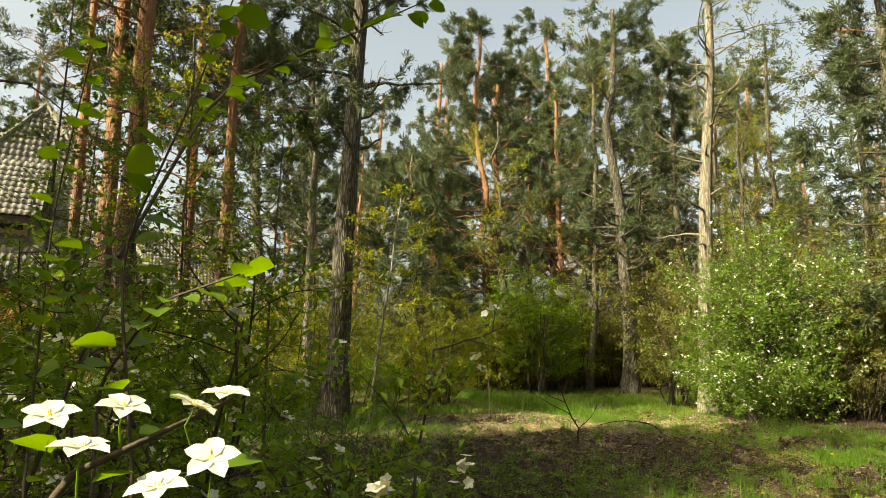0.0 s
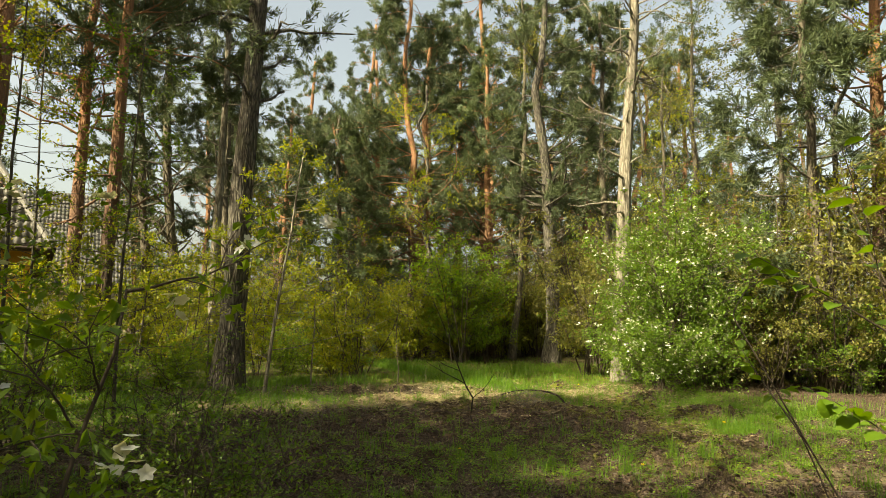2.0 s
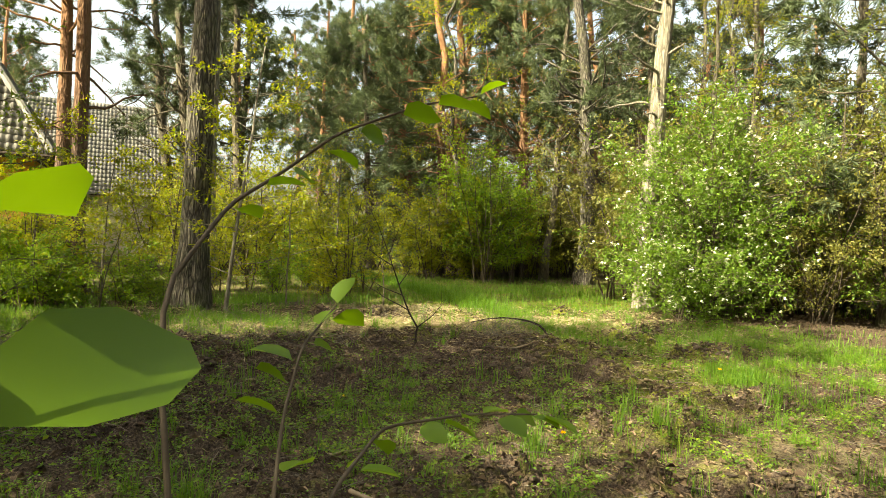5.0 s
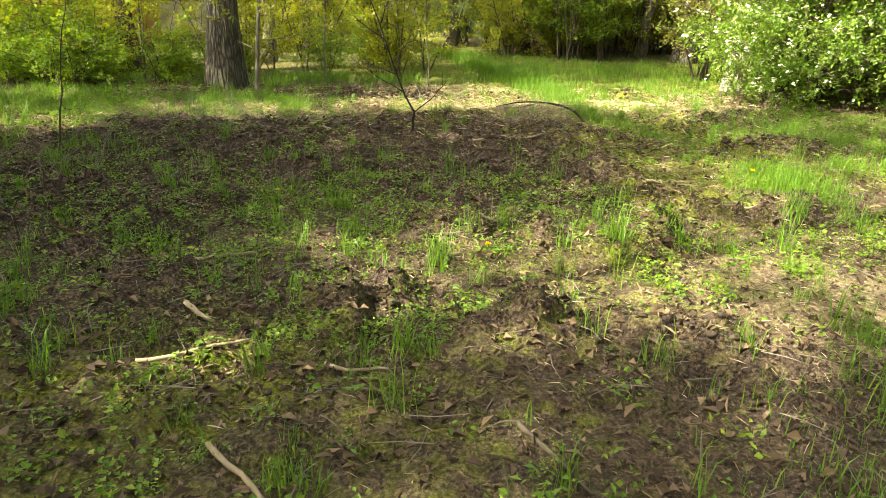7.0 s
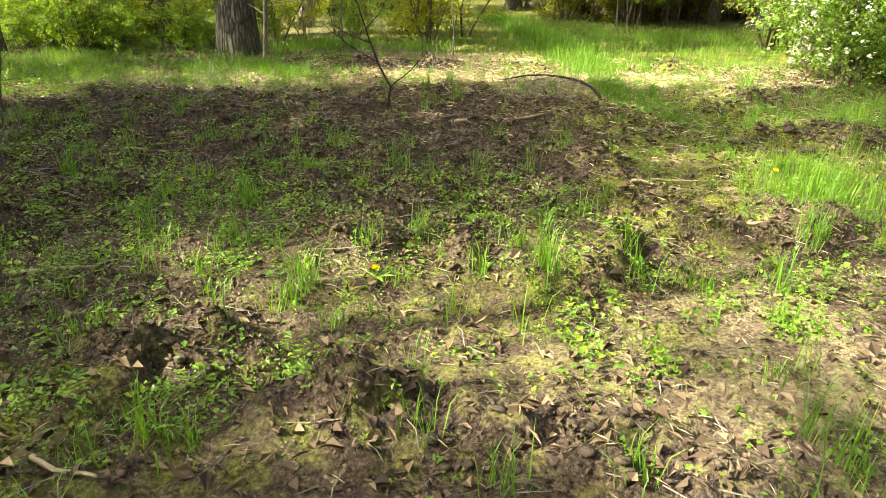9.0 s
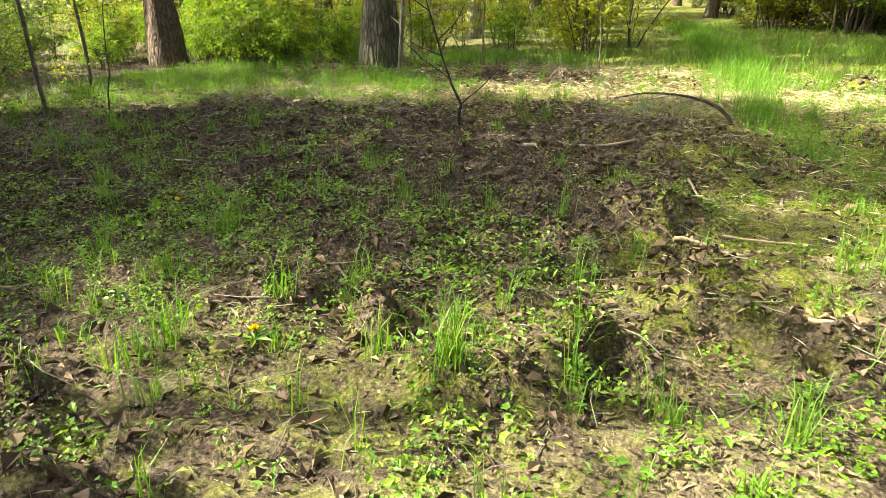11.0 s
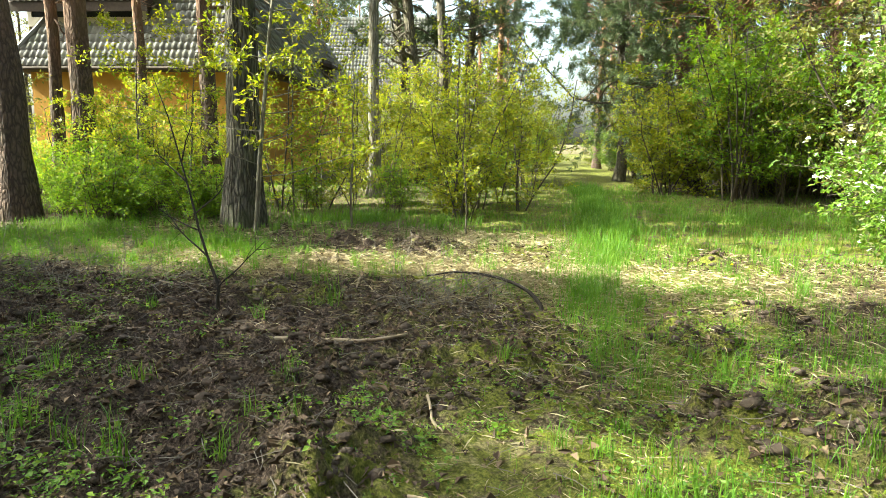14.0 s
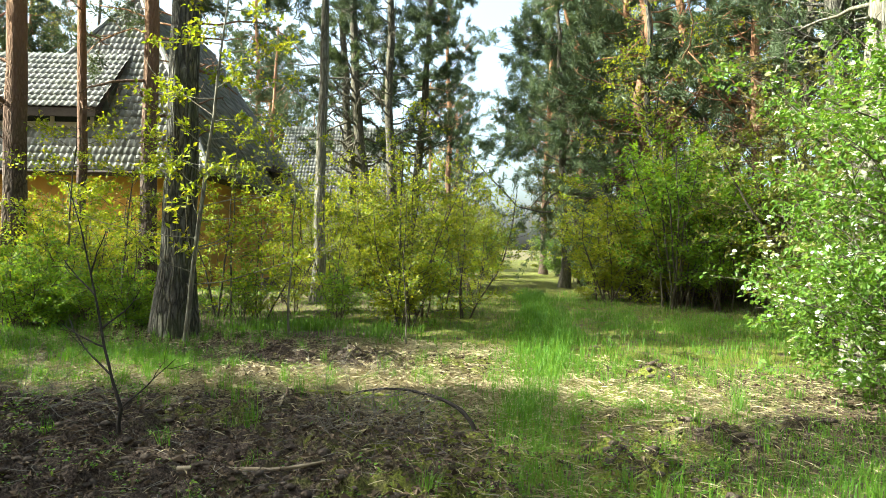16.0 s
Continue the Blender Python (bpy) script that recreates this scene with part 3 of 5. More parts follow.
def broadleaf(name, seed, at, top, r, bark, green_mat, label, lean=(0, 0), crown=0.35, spread=2.5, limbs=18, twigs=11, per=12, leaf=0.09, kinks=(), wobble=0.3, flat=0.4, category="tree", sides=12, sub_twig=0.6, dead=0):
    rng = np.random.default_rng(seed)
    ob = thing(name, at, label, category)
    line = trunk_line(rng, top, lean, wobble, kinks=kinks)
    wood, green = trunk_geo(rng, line, r, sides=sides), Geo()
    s = np.linspace(0, 1, len(line))
    for k in range(limbs + dead):
        a = rng.uniform(crown, 1.0)
        p = np.array([np.interp(a, s, line[:, q]) for q in range(3)])
        yaw = rng.uniform(0, 2 * np.pi)
        pts, w = limb(rng, wood, p, (math.cos(yaw), math.sin(yaw), rng.uniform(0.0, 0.8)), spread * (1.15 - 0.6 * a) * rng.uniform(0.6, 1.2), max(0.012, r * 0.3 * (1.1 - a)), 0.4, 0.03, 6, 5)
        if k < limbs:
            leafy(rng, wood, green, pts, w, twigs, sub_twig, leaf, per, flat)
        else:
            for _ in range(5):
                q, wq = along(pts, w, rng.uniform(0.3, 1.0))
                limb(rng, wood, q, around(rng, wq, 0.8), 0.7, 0.008, 0.7, 0.02, 4, 3)
    part("trunk", wood, bark, ob, smooth=True)
    part("crown", green, green_mat, ob)
    return ob


# trees that stand alone round the clearing
def on(x, y):
    return (x, y, float(height(x, y)))


pine("pine_tree", 1, on(-3.6, 12.85), 19, 0.29, BARK_OAK, lean=(0.035, 0.0), crown=0.42, limbs=34, spread=3.0, dead=9, wobble=0.1,
     label="thick old tree with deeply furrowed brown bark beside a sapling", category="tree")
pine("pine_tree", 2, on(-7.81, 11.49), 18, 0.27, BARK_PINE, lean=(-0.035, 0.02), crown=0.55, limbs=28, label="tall straight conifer with dark furrowed bark among shrubs")
pine("pine_tree", 3, on(-9.6, 14.2), 18, 0.26, BARK_PINE, crown=0.55, limbs=28, dead=9, wobble=0.1)
pine("pine_tree", 4, on(-10.6, 16.6), 17, 0.145, BARK_PINE, crown=0.5, dead=9, wobble=0.1, label="slender reddish-brown pine trunk in front of the ochre house")
pine("pine_tree", 5, on(-6.97, 15.53), 17, 0.20, BARK_PINE, lean=(0.012, 0), crown=0.5, dead=9, wobble=0.12)
pine("pine_tree", 21, on(-10.4, 13.95), 17, 0.15, BARK_PINE, crown=0.5, dead=9, wobble=0.1, label="slim dark pine trunk beside a thicker one")
pine("pine_tree", 6, on(-5.0, 19.3), 16, 0.16, BARK_PALE, lean=(-0.01, 0), crown=0.5, dead=9, wobble=0.1, label="slender pale grey straight trunk at the edge of the path")
pine("pine_tree", 7, on(-9.2, 29.0), 17, 0.24, BARK_GREY, lean=(-0.08, 0.03), crown=0.33, limbs=44, dead=26, label="dark pine leaning over towards the houses")
pine("pine_tree", 8, on(-7.3, 26.9), 18, 0.26, BARK_GREY, lean=(-0.085, 0.02), crown=0.33, limbs=44, dead=26, label="dark pine with bare lower limbs leaning over")
pine("pine_tree", 9, on(-6.6, 28.6), 15, 0.22, BARK_GREY, lean=(0.06, 0.03), crown=0.33, limbs=44, dead=26)
pine("pine_tree", 10, on(6.75, 15.0), 17, 0.23, BARK_PALE, lean=(0.055, 0.0), crown=0.5, spread=3.0, limbs=34, dead=26, foliage=NEEDLE_LIGHT, wobble=0.15,
     label="pale peeling trunk rising out of a blossoming shrub", category="tree", clump=0.12)
pine("pine_tree", 11, on(7.8, 23.4), 17, 0.31, BARK_OAK, lean=(-0.03, 0.0), crown=0.33, limbs=44, spread=4.0, dead=26, kinks=((0.66, -0.45, 0),), label="dark crooked tree with twisted bare limbs", category="tree")
pine("pine_tree", 12, on(10.4, 23.8), 16, 0.19, BARK_GREY, crown=0.33, limbs=44, dead=26)
pine("pine_tree", 13, on(5.8, 33.0), 18, 0.24, BARK_PINE, crown=0.33, limbs=44, dead=26, label="slim pine with glowing orange upper trunk")
pine("pine_tree", 14, on(3.4, 31.4), 18, 0.30, BARK_PINE, lean=(0.03, 0.0), crown=0.33, limbs=44, spread=3.6, dead=26, kinks=((0.5, 0.5, 0),), label="forked pine with orange bark and twisted limbs")
pine("pine_tree", 15, on(1.9, 33.8), 17, 0.24, BARK_PINE, lean=(-0.05, 0.0), crown=0.33, limbs=44, spread=3.4, dead=26, kinks=((0.4, -0.6, 0),))
pine("pine_tree", 16, on(1.9, 34.6), 13, 0.22, BARK_PINE, lean=(-0.26, -0.1), crown=0.6, limbs=14, dead=8, label="orange-barked pine leaning steeply over the path")
pine("pine_tree", 17, on(-0.6, 30.8), 12.5, 0.20, BARK_GREY, foliage=NEEDLE_LIGHT, crown=0.16, spread=5.0, limbs=64, dead=6, drop=0.3, clump=0.22, thick=6, label="pine with dense drooping grey-green branches over the path")
pine("pine_tree", 18, on(0.6, 38.5), 14, 0.2, BARK_GREY, foliage=NEEDLE_LIGHT, crown=0.15, spread=4.6, limbs=60, dead=4, drop=0.3, clump=0.22, thick=6, label="dense grey-green pine with hanging branches")
pine("pine_tree", 19, on(6.3, 27.5), 15, 0.22, BARK_PINE, lean=(-0.02, 0.0), crown=0.33, limbs=44, spread=3.0, dead=26, foliage=NEEDLE_LIGHT)

for k, (x, y) in enumerate([(-5.2, 24.6), (-8.4, 37.5)]):
    pine("pine_tree", 40 + k, on(x, y), 17 + k % 3, 0.19, BARK_PINE if k % 2 else BARK_GREY, lean=(0.02 * (k - 1), 0), crown=0.45, limbs=26, dead=24)

# two kinds of each wood tree, then the wood itself
PROTO = [
    pine("pine_tree", 31, (0, 0, 0), 17, 0.22, BARK_PINE, crown=0.42, spread=3.6, limbs=46, dead=20, clump=0.22),
    pine("pine_tree", 32, (0, 0, 0), 15, 0.19, BARK_PINE, crown=0.3, spread=3.4, limbs=50, dead=20, wobble=0.5, clump=0.22),
    pine("pine_tree", 33, (0, 0, 0), 12, 0.16, BARK_GREY, crown=0.12, spread=2.8, limbs=56, dead=8, drop=0.2, clump=0.2, label="bushy dark pine with low branches"),
    broadleaf("birch_tree", 34, (0, 0, 0), 12, 0.11, BARK_GREY, LEAF_OLIVE, "slim young broadleaf tree in first spring leaf", limbs=24, crown=0.22, dead=10, category="tree"),
    broadleaf("oak_tree", 35, (0, 0, 0), 11, 0.13, BARK_OAK, LEAF_YOUNG, "young broadleaf tree with yellow-green spring leaves", limbs=26, crown=0.18, wobble=0.6, category="tree"),
]


def wood_free(x, y):
    """Where the wood's trees may stand."""
    if abs(x - float(trail_x(y))) < 3.0 and y > -2:
        return False
    if -7.5 < x < 8.8 and -9 < y < 25.0:
        return False
    if -23 < x < -8.5 and 14.5 < y < 47:
        return False
    if -16 < x < -6 and 7 < y < 17:
        return False
    # the sun reaches the far side of the clearing, the shrubs and the house
    for o in (5, 8, 11, 14, 17):
        if -13 < x + 0.88 * o < 11 and 9.9 < y + 0.47 * o < 27 and x < 2:
            return False
    return True


def shades_clearing(x, y):
    """Whether a tree there would shade the clearing, where unseen shade trees are set by hand."""
    return x < 2 and any(-8 < x + 1.01 * h < 12 and 0 < y + 0.54 * h < 28 for h in range(2, 21, 2))


def build_wood():
    rng = np.random.default_rng(77)
    made, spots = 0, []
    while made < 240:
        a, d = rng.uniform(0, 2 * np.pi), 9 + 70 * rng.uniform(0, 1) ** 0.75
        x, y = 1 + d * math.cos(a), 9 + d * math.sin(a)
        if not wood_free(x, y) or any((x - p) ** 2 + (y - q) ** 2 < 4 for p, q in spots):
            continue
        spots.append((x, y))
        k = rng.choice(5, p=[0.20, 0.18, 0.07, 0.31, 0.24])
        s = rng.uniform(0.95, 1.5)
        m = pose(*on(x, y), rng.normal(0, 2), rng.normal(0, 2), rng.uniform(0, 360)) @ Matrix.Diagonal((s, s, s, 1))
        made += 1
        if not shades_clearing(x, y):
            copy_thing(PROTO[k], m)
    # close wood added behind the walker and beside the path, to block skylight
    made = 0
    while made < 62:
        x, y = rng.uniform(-24, 26), rng.uniform(-24, 13)
        if (y > -8.5 and x < 10.5) or not wood_free(x, y) or any((x - p) ** 2 + (y - q) ** 2 < 3 for p, q in spots):
            continue
        spots.append((x, y))
        s = rng.uniform(0.9, 1.3)
        k, m = rng.choice(5, p=[0.2, 0.2, 0.2, 0.2, 0.2]), pose(*on(x, y), 0, 0, rng.uniform(0, 360)) @ Matrix.Diagonal((s, s, s, 1))
        made += 1
        if not shades_clearing(x, y):
            copy_thing(PROTO[k], m)


build_wood()
# unseen trees added on the sunny side to shade the dug soil and foreground
for x, y, kind, size, turn in [(-9.34, 1.54, 1, 1.08, 236), (-7.53, -0.92, 3, 1.09, 16), (-5.02, -2.67, 0, 0.69, 139), (-13.44, 5.98, 1, 0.83, 211), (-8.08, 1.94, 3, 1.22, 217), (-10.47, -0.08, 3, 1.14, 255),
                               (-12.54, 0.26, 0, 0.91, 253), (-9.13, -1.78, 2, 0.82, 307), (-14.14, -0.21, 1, 1.11, 226), (-13.39, 8.58, 0, 0.97, 83), (-17.21, -2.36, 1, 1.16, 111), (-11.72, 2.9, 1, 0.91, 156), (-12.24, -4.53, 0, 0.75, 130)]:
    copy_thing(PROTO[kind], pose(*on(x, y), 0, 0, turn) @ Matrix.Diagonal((size, size, size, 1)))
# tall pines that close the view over the clearing
for k, (x, y, kind, size) in enumerate([(2.4, 29.0, 1, 1.25), (0.9, 43.0, 0, 1.4), (-9.0, 18.6, 0, 1.0), (4.8, 37.0, 1, 1.35), (7.6, 33.5, 0, 1.3), (9.6, 29.0, 1, 1.2), (-3.6, 51.0, 0, 1.4)]):
    copy_thing(PROTO[kind], pose(*on(x, y), 0, 0, 71 * k) @ Matrix.Diagonal((size, size, size, 1)))
# trees behind the blossoming shrub
for k, (x, y, kind, size) in enumerate([(11.5, 19.5, 4, 1.0), (12.5, 15.5, 3, 1.0), (11.5, 12.0, 4, 0.9), (10.2, 18.0, 3, 0.9), (13.5, 22.0, 4, 1.1), (14.5, 18.0, 3, 1.2)]):
    copy_thing(PROTO[kind], pose(*on(x, y), 0, 0, 57 * k) @ Matrix.Diagonal((size, size, size, 1)))
for p in PROTO[1:]:
    p.matrix_basis = pose(*on(9 + 4 * PROTO.index(p), 40 + 3 * PROTO.index(p)), 0, 0, 40)
PROTO[0].matrix_basis = pose(*on(-4.5, 44), 0, 0, 10)

# shrubs: prototypes, then the undergrowth
BUSH = [
    shrub("shrub", 51, (0, 0, 0), 3.4, 1.7, 5, 9, 5, 13, 0.095, LEAF_YOUNG, "young beech shrub in yellow-green spring leaf", low=0.04, flat=0.85),
    shrub("shrub", 52, (0, 0, 0), 2.6, 1.6, 7, 8, 6, 12, 0.085, LEAF_GREEN, "fresh green woodland shrub", flat=0.6),
    shrub("shrub", 53, (0, 0, 0), 5.0, 1.8, 5, 12, 6, 11, 0.09, LEAF_OLIVE, "tall thin shrub with sparse olive leaves", flat=0.5, low=0.15),
    shrub("shrub", 55, (0, 0, 0), 4.6, 1.3, 3, 10, 4, 11, 0.09, LEAF_YOUNG, "airy group of thin saplings with young leaves", flat=0.85, low=0.05),
    shrub("shrub", 54, (0, 0, 0), 1.5, 1.1, 7, 6, 5, 13, 0.075, LEAF_FRESH, "low shrub with bright young leaves", flat=0.8),
    shrub("shrub", 56, (0, 0, 0), 4.4, 2.1, 5, 9, 5, 11, 0.105, LEAF_FRESH, "broad young beech with layered bright green leaves", flat=0.9, low=0.14, twig=0.5),
]


def build_undergrowth():
    rng = np.random.default_rng(5)
    bands = [  # box of the plan, how many, which kinds
        (-7.5, 15.5, 0.3, 23.0, 22, (0, 3, 4, 3, 4, 3)), (-13.0, 13.8, -7.0, 19.0, 30, (4, 4, 3, 4, 0, 4)), (1.0, 23.0, 4.6, 28.0, 9, (0, 3, 0)),
        (3.6, 22.5, 6.2, 26.5, 8, (5, 5, 0, 3)), (6.4, 25.5, 11.5, 31.0, 12, (5, 0, 2, 3)), (-9.0, 11.8, -4.6, 14.6, 16, (4, 4)), (2.2, 26.0, 6.0, 31.0, 8, (5, 5)), (8.6, 15.5, 16.0, 23.0, 30, (2, 1, 2)), (9.6, 9.0, 15.0, 15.5, 14, (1, 2, 2)),
        (-9.0, 22.5, -2.2, 30.0, 30, (0, 3, 3)), (4.0, 27.0, 16.0, 38.0, 46, (0, 2, 0, 3)), (-16.0, 6.0, -8.5, 12.0, 20, (2, 1, 0)), (-9.0, 33.0, 0.0, 50.0, 30, (2, 0, 1)),
        (-30.0, 5.0, -17.0, 24.0, 22, (2, 0, 1)), (-12.0, -8.0, -7.5, 2.0, 8, (1, 2)), (6.2, 14.6, 9.0, 17.0, 5, (1, 2))]
    for x0, y0, x1, y1, n, kinds in bands:
        for _ in range(n):
            x, y = rng.uniform(x0, x1), rng.uniform(y0, y1)
            if abs(x - float(trail_x(y))) < 1.7:
                continue
            s = rng.uniform(0.7, 1.35) if x > 1 or y > 24 else rng.uniform(0.4, 0.9)
            copy_thing(BUSH[kinds[rng.integers(len(kinds))]], pose(*on(x, y), 0, 0, rng.uniform(0, 360)) @ Matrix.Diagonal((s, s, s * rng.uniform(0.85, 1.15), 1)))


build_undergrowth()
# leafy veil in front of the ochre house
for k, (x, y, kind, size) in enumerate([(-8.8, 13.2, 3, 0.7), (-9.6, 15.4, 0, 0.8), (-7.4, 14.3, 3, 0.65), (-8.2, 16.6, 0, 0.85), (-5.9, 14.1, 3, 0.6), (-11.2, 15.2, 3, 0.8), (-10.3, 12.0, 4, 0.7), (-9.3, 11.2, 4, 0.6),
                                        (-11.4, 13.2, 4, 0.9), (-8.6, 10.6, 4, 0.5), (-12.3, 11.8, 1, 0.6), (-6.3, 12.6, 4, 0.45), (-4.9, 13.4, 4, 0.4)]):
    copy_thing(BUSH[kind], pose(*on(x, y), 0, 0, 83 * k) @ Matrix.Diagonal((size, size, size, 1)))
BUSH[0].matrix_basis = pose(*on(-1.2, 17.6), 0, 0, 0)
BUSH[1].matrix_basis = pose(*on(12.3, 13.0), 0, 0, 0)
BUSH[2].matrix_basis = pose(*on(9.5, 17.5), 0, 0, 0)
BUSH[4].matrix_basis = pose(*on(-8.2, 14.6), 0, 0, 0)
BUSH[3].matrix_basis = pose(*on(-5.0, 15.5), 0, 0, 0)
BUSH[5].matrix_basis = pose(*on(5.2, 23.6), 0, 0, 0)

# the blossoming shrub beside the path
shrub("blossoming_shrub", 61, on(7.5, 13.3), 4.8, 3.3, 17, 17, 10, 11, 0.078, LEAF_PALE, "large wild cherry shrub covered in white blossom", "flowering shrub", flowers=0.26, flat=0.45, low=0.06, twig=0.42)
shrub("blossoming_shrub", 62, on(6.6, 12.5), 2.0, 2.2, 10, 10, 9, 11, 0.07, LEAF_PALE, "low side of a white blossoming shrub over the grass", "flowering shrub", flowers=0.2, flat=0.5, low=0.05)
shrub("shrub", 67, on(9.3, 12.2), 3.2, 2.4, 10, 10, 7, 11, 0.07, LEAF_OLIVE, "broad olive-leaved shrub behind blossom", flat=0.5, low=0.08)
# undergrowth where the walk begins
shrub("blossoming_shrub", 63, on(-4.6, 2.4), 2.5, 1.2, 7, 9, 4, 12, 0.06, LEAF_NEAR, "airy thicket shrub with white flower heads", "flowering shrub", flowers=0.3, flat=0.5)
shrub("blossoming_shrub", 64, on(-3.3, 0.9), 2.2, 0.9, 5, 9, 5, 13, 0.06, LEAF_NEAR, "thin shrub with white flower heads in the thicket", "flowering shrub", flowers=0.3, flat=0.5)
shrub("blossoming_shrub", 68, on(-2.6, 0.0), 1.7, 0.6, 4, 7, 4, 12, 0.055, LEAF_NEAR, "slender thicket shrub with white flowers", "flowering shrub", flowers=0.3, flat=0.5)
shrub("shrub", 69, on(-4.3, -0.3), 2.3, 0.8, 5, 9, 5, 13, 0.065, LEAF_NEAR, "tall thicket shrub in fresh leaf", flat=0.6)
shrub("blossoming_shrub", 85, on(-6.2, 4.6), 2.8, 1.2, 6, 9, 4, 12, 0.06, LEAF_NEAR, "open thicket shrub with scattered white flower heads", "flowering shrub", flowers=0.25, flat=0.5)
shrub("shrub", 65, on(-3.0, 4.4), 0.95, 1.2, 9, 6, 6, 8, 0.04, LEAF_GREEN, "low dark thicket shrub at the edge of the clearing", flat=0.5)
shrub("shrub", 70, on(-2.3, 2.9), 0.8, 0.8, 8, 5, 6, 8, 0.04, LEAF_GREEN, "low dark thicket shrub with small leaves", flat=0.5)
shrub("shrub", 66, on(-5.2, 6.5), 1.4, 1.2, 8, 6, 6, 9, 0.05, LEAF_GREEN, "low green shrub at the edge of dug soil", flat=0.6)


# saplings with their own shape
def sapling(seed, at, tall, r, lean, branches, leaf, green_mat, label, bark=BARK_GREY, per=8, twigs=5, reach=0.8, low=0.25):
    rng = np.random.default_rng(seed)
    ob = thing("sapling", at, label, "sapling")
    line = trunk_line(rng, tall, lean, 0.06, n=10)
    wood, green = Geo(), Geo()
    wood.tube(line, np.linspace(r, r * 0.25, len(line)), 8)
    ways = np.gradient(line, axis=0)
    ways /= np.linalg.norm(ways, axis=1)[:, None]
    for b in range(branches):
        a = low + (1 - low) * (b + rng.uniform(0, 1)) / branches
        q, wq = along(line, ways, min(a, 0.99))
        e = around(rng, wq, rng.uniform(0.9, 1.4))
        e[2] = abs(e[2]) * 0.4
        sub, ws = limb(rng, wood, q, e, reach * (1.2 - 0.8 * a) * rng.uniform(0.7, 1.2), r * 0.22, 0.3, 0.03, 5, 4)
        leafy(rng, wood, green, sub, ws, twigs, 0.3, leaf, per, 0.85)
    part("stem", wood, bark, ob, smooth=True)
    part("foliage", green, green_mat, ob)
    return ob


for k, (x, y, tall) in enumerate([(-5.2, 6.2, 6.5), (-6.7, 5.6, 7.0), (-4.1, 6.9, 5.5), (-5.9, 8.6, 7.5), (-4.9, 3.6, 4.5), (-7.6, 8.2, 7.0)]):
    sapling(90 + k, on(x, y), tall, 0.028, (0.03 * (k % 3 - 1), 0.0), 34, 0.062, LEAF_GREEN if k % 3 else LEAF_YOUNG, "slim thicket sapling with small fresh leaves", BARK_GREY, reach=1.3, per=9, twigs=6, low=0.2)
sapling(71, on(-2.75, 12.2), 5.5, 0.045, (0.12, 0.02), 30, 0.09, LEAF_YOUNG, "slim leaning sapling with bright yellow-green leaves", BARK_PALE, reach=2.2, per=11, twigs=8, low=0.15)
sapling(72, on(0.3, 13.8), 2.6, 0.016, (0.0, 0.0), 12, 0.06, LEAF_YOUNG, "thin upright sapling on a heap of dry grass", reach=0.6)
sapling(73, on(-1.8, 13.6), 3.6, 0.022, (0.04, 0.0), 16, 0.07, LEAF_YOUNG, "thin pale sapling in tall grass", BARK_PALE, reach=1.0)
sapling(74, on(-5.1, 7.4), 1.7, 0.012, (-0.05, 0.0), 8, 0.045, LEAF_YOUNG, "thin sapling at the edge of the soil", reach=0.5)
sapling(75, on(-2.9, 6.9), 1.8, 0.012, (0.15, 0.05), 7, 0.04, LEAF_GREEN, "bare dark sapling with few leaves", TWIG, reach=0.6, per=3, twigs=2)
sapling(76, on(-7.0, 13.4), 4.0, 0.03, (0.05, 0.0), 26, 0.085, LEAF_YOUNG, "yellow-green beech sapling in front of the house", reach=2.0, twigs=8, per=10, low=0.12)
sapling(78, on(-5.6, 13.5), 3.4, 0.025, (0.04, 0.0), 22, 0.085, LEAF_YOUNG, "yellow-green beech sapling beside the thick tree", reach=2.0, twigs=7, per=9, low=0.15)
sapling(79, on(-8.6, 14.9), 3.2, 0.025, (-0.03, 0.0), 22, 0.085, LEAF_YOUNG, "spreading young beech in front of the ochre wall", reach=2.0, twigs=7, per=9, low=0.12)
sapling(80, on(-4.4, 15.2), 3.8, 0.026, (0.03, 0.0), 24, 0.085, LEAF_YOUNG, "young beech with layered bright leaves", reach=2.0, twigs=7, per=9, low=0.15)
sapling(77, on(-1.0, 16.0), 4.5, 0.03, (0.02, 0.0), 22, 0.075, LEAF_YOUNG, "tall beech sapling with layered leaves", reach=1.3, twigs=6)


# ---- the ochre house behind the trees ----
def lift(a):
    return np.array(a, float)


def pantile():
    """A curved clay tile, 0.24 wide and 0.40 long, low end raised."""
    g = Geo()
    xs = np.linspace(0, 0.24, 6)
    zs = 0.022 * np.sin(xs / 0.24 * 2 * np.pi) + 0.02
    low = [(x, 0.0, z + 0.035) for x, z in zip(xs, zs)]
    high = [(x, 0.40, z) for x, z in zip(xs, zs)]
    lip = [(x, 0.0, z + 0.012) for x, z in zip(xs, zs)]
    f = [[i, i + 1, i + 7, i + 6] for i in range(5)] + [[i + 12, i + 13, i + 1, i] for i in range(5)]
    g.put(low + high + lip, f)
    return g


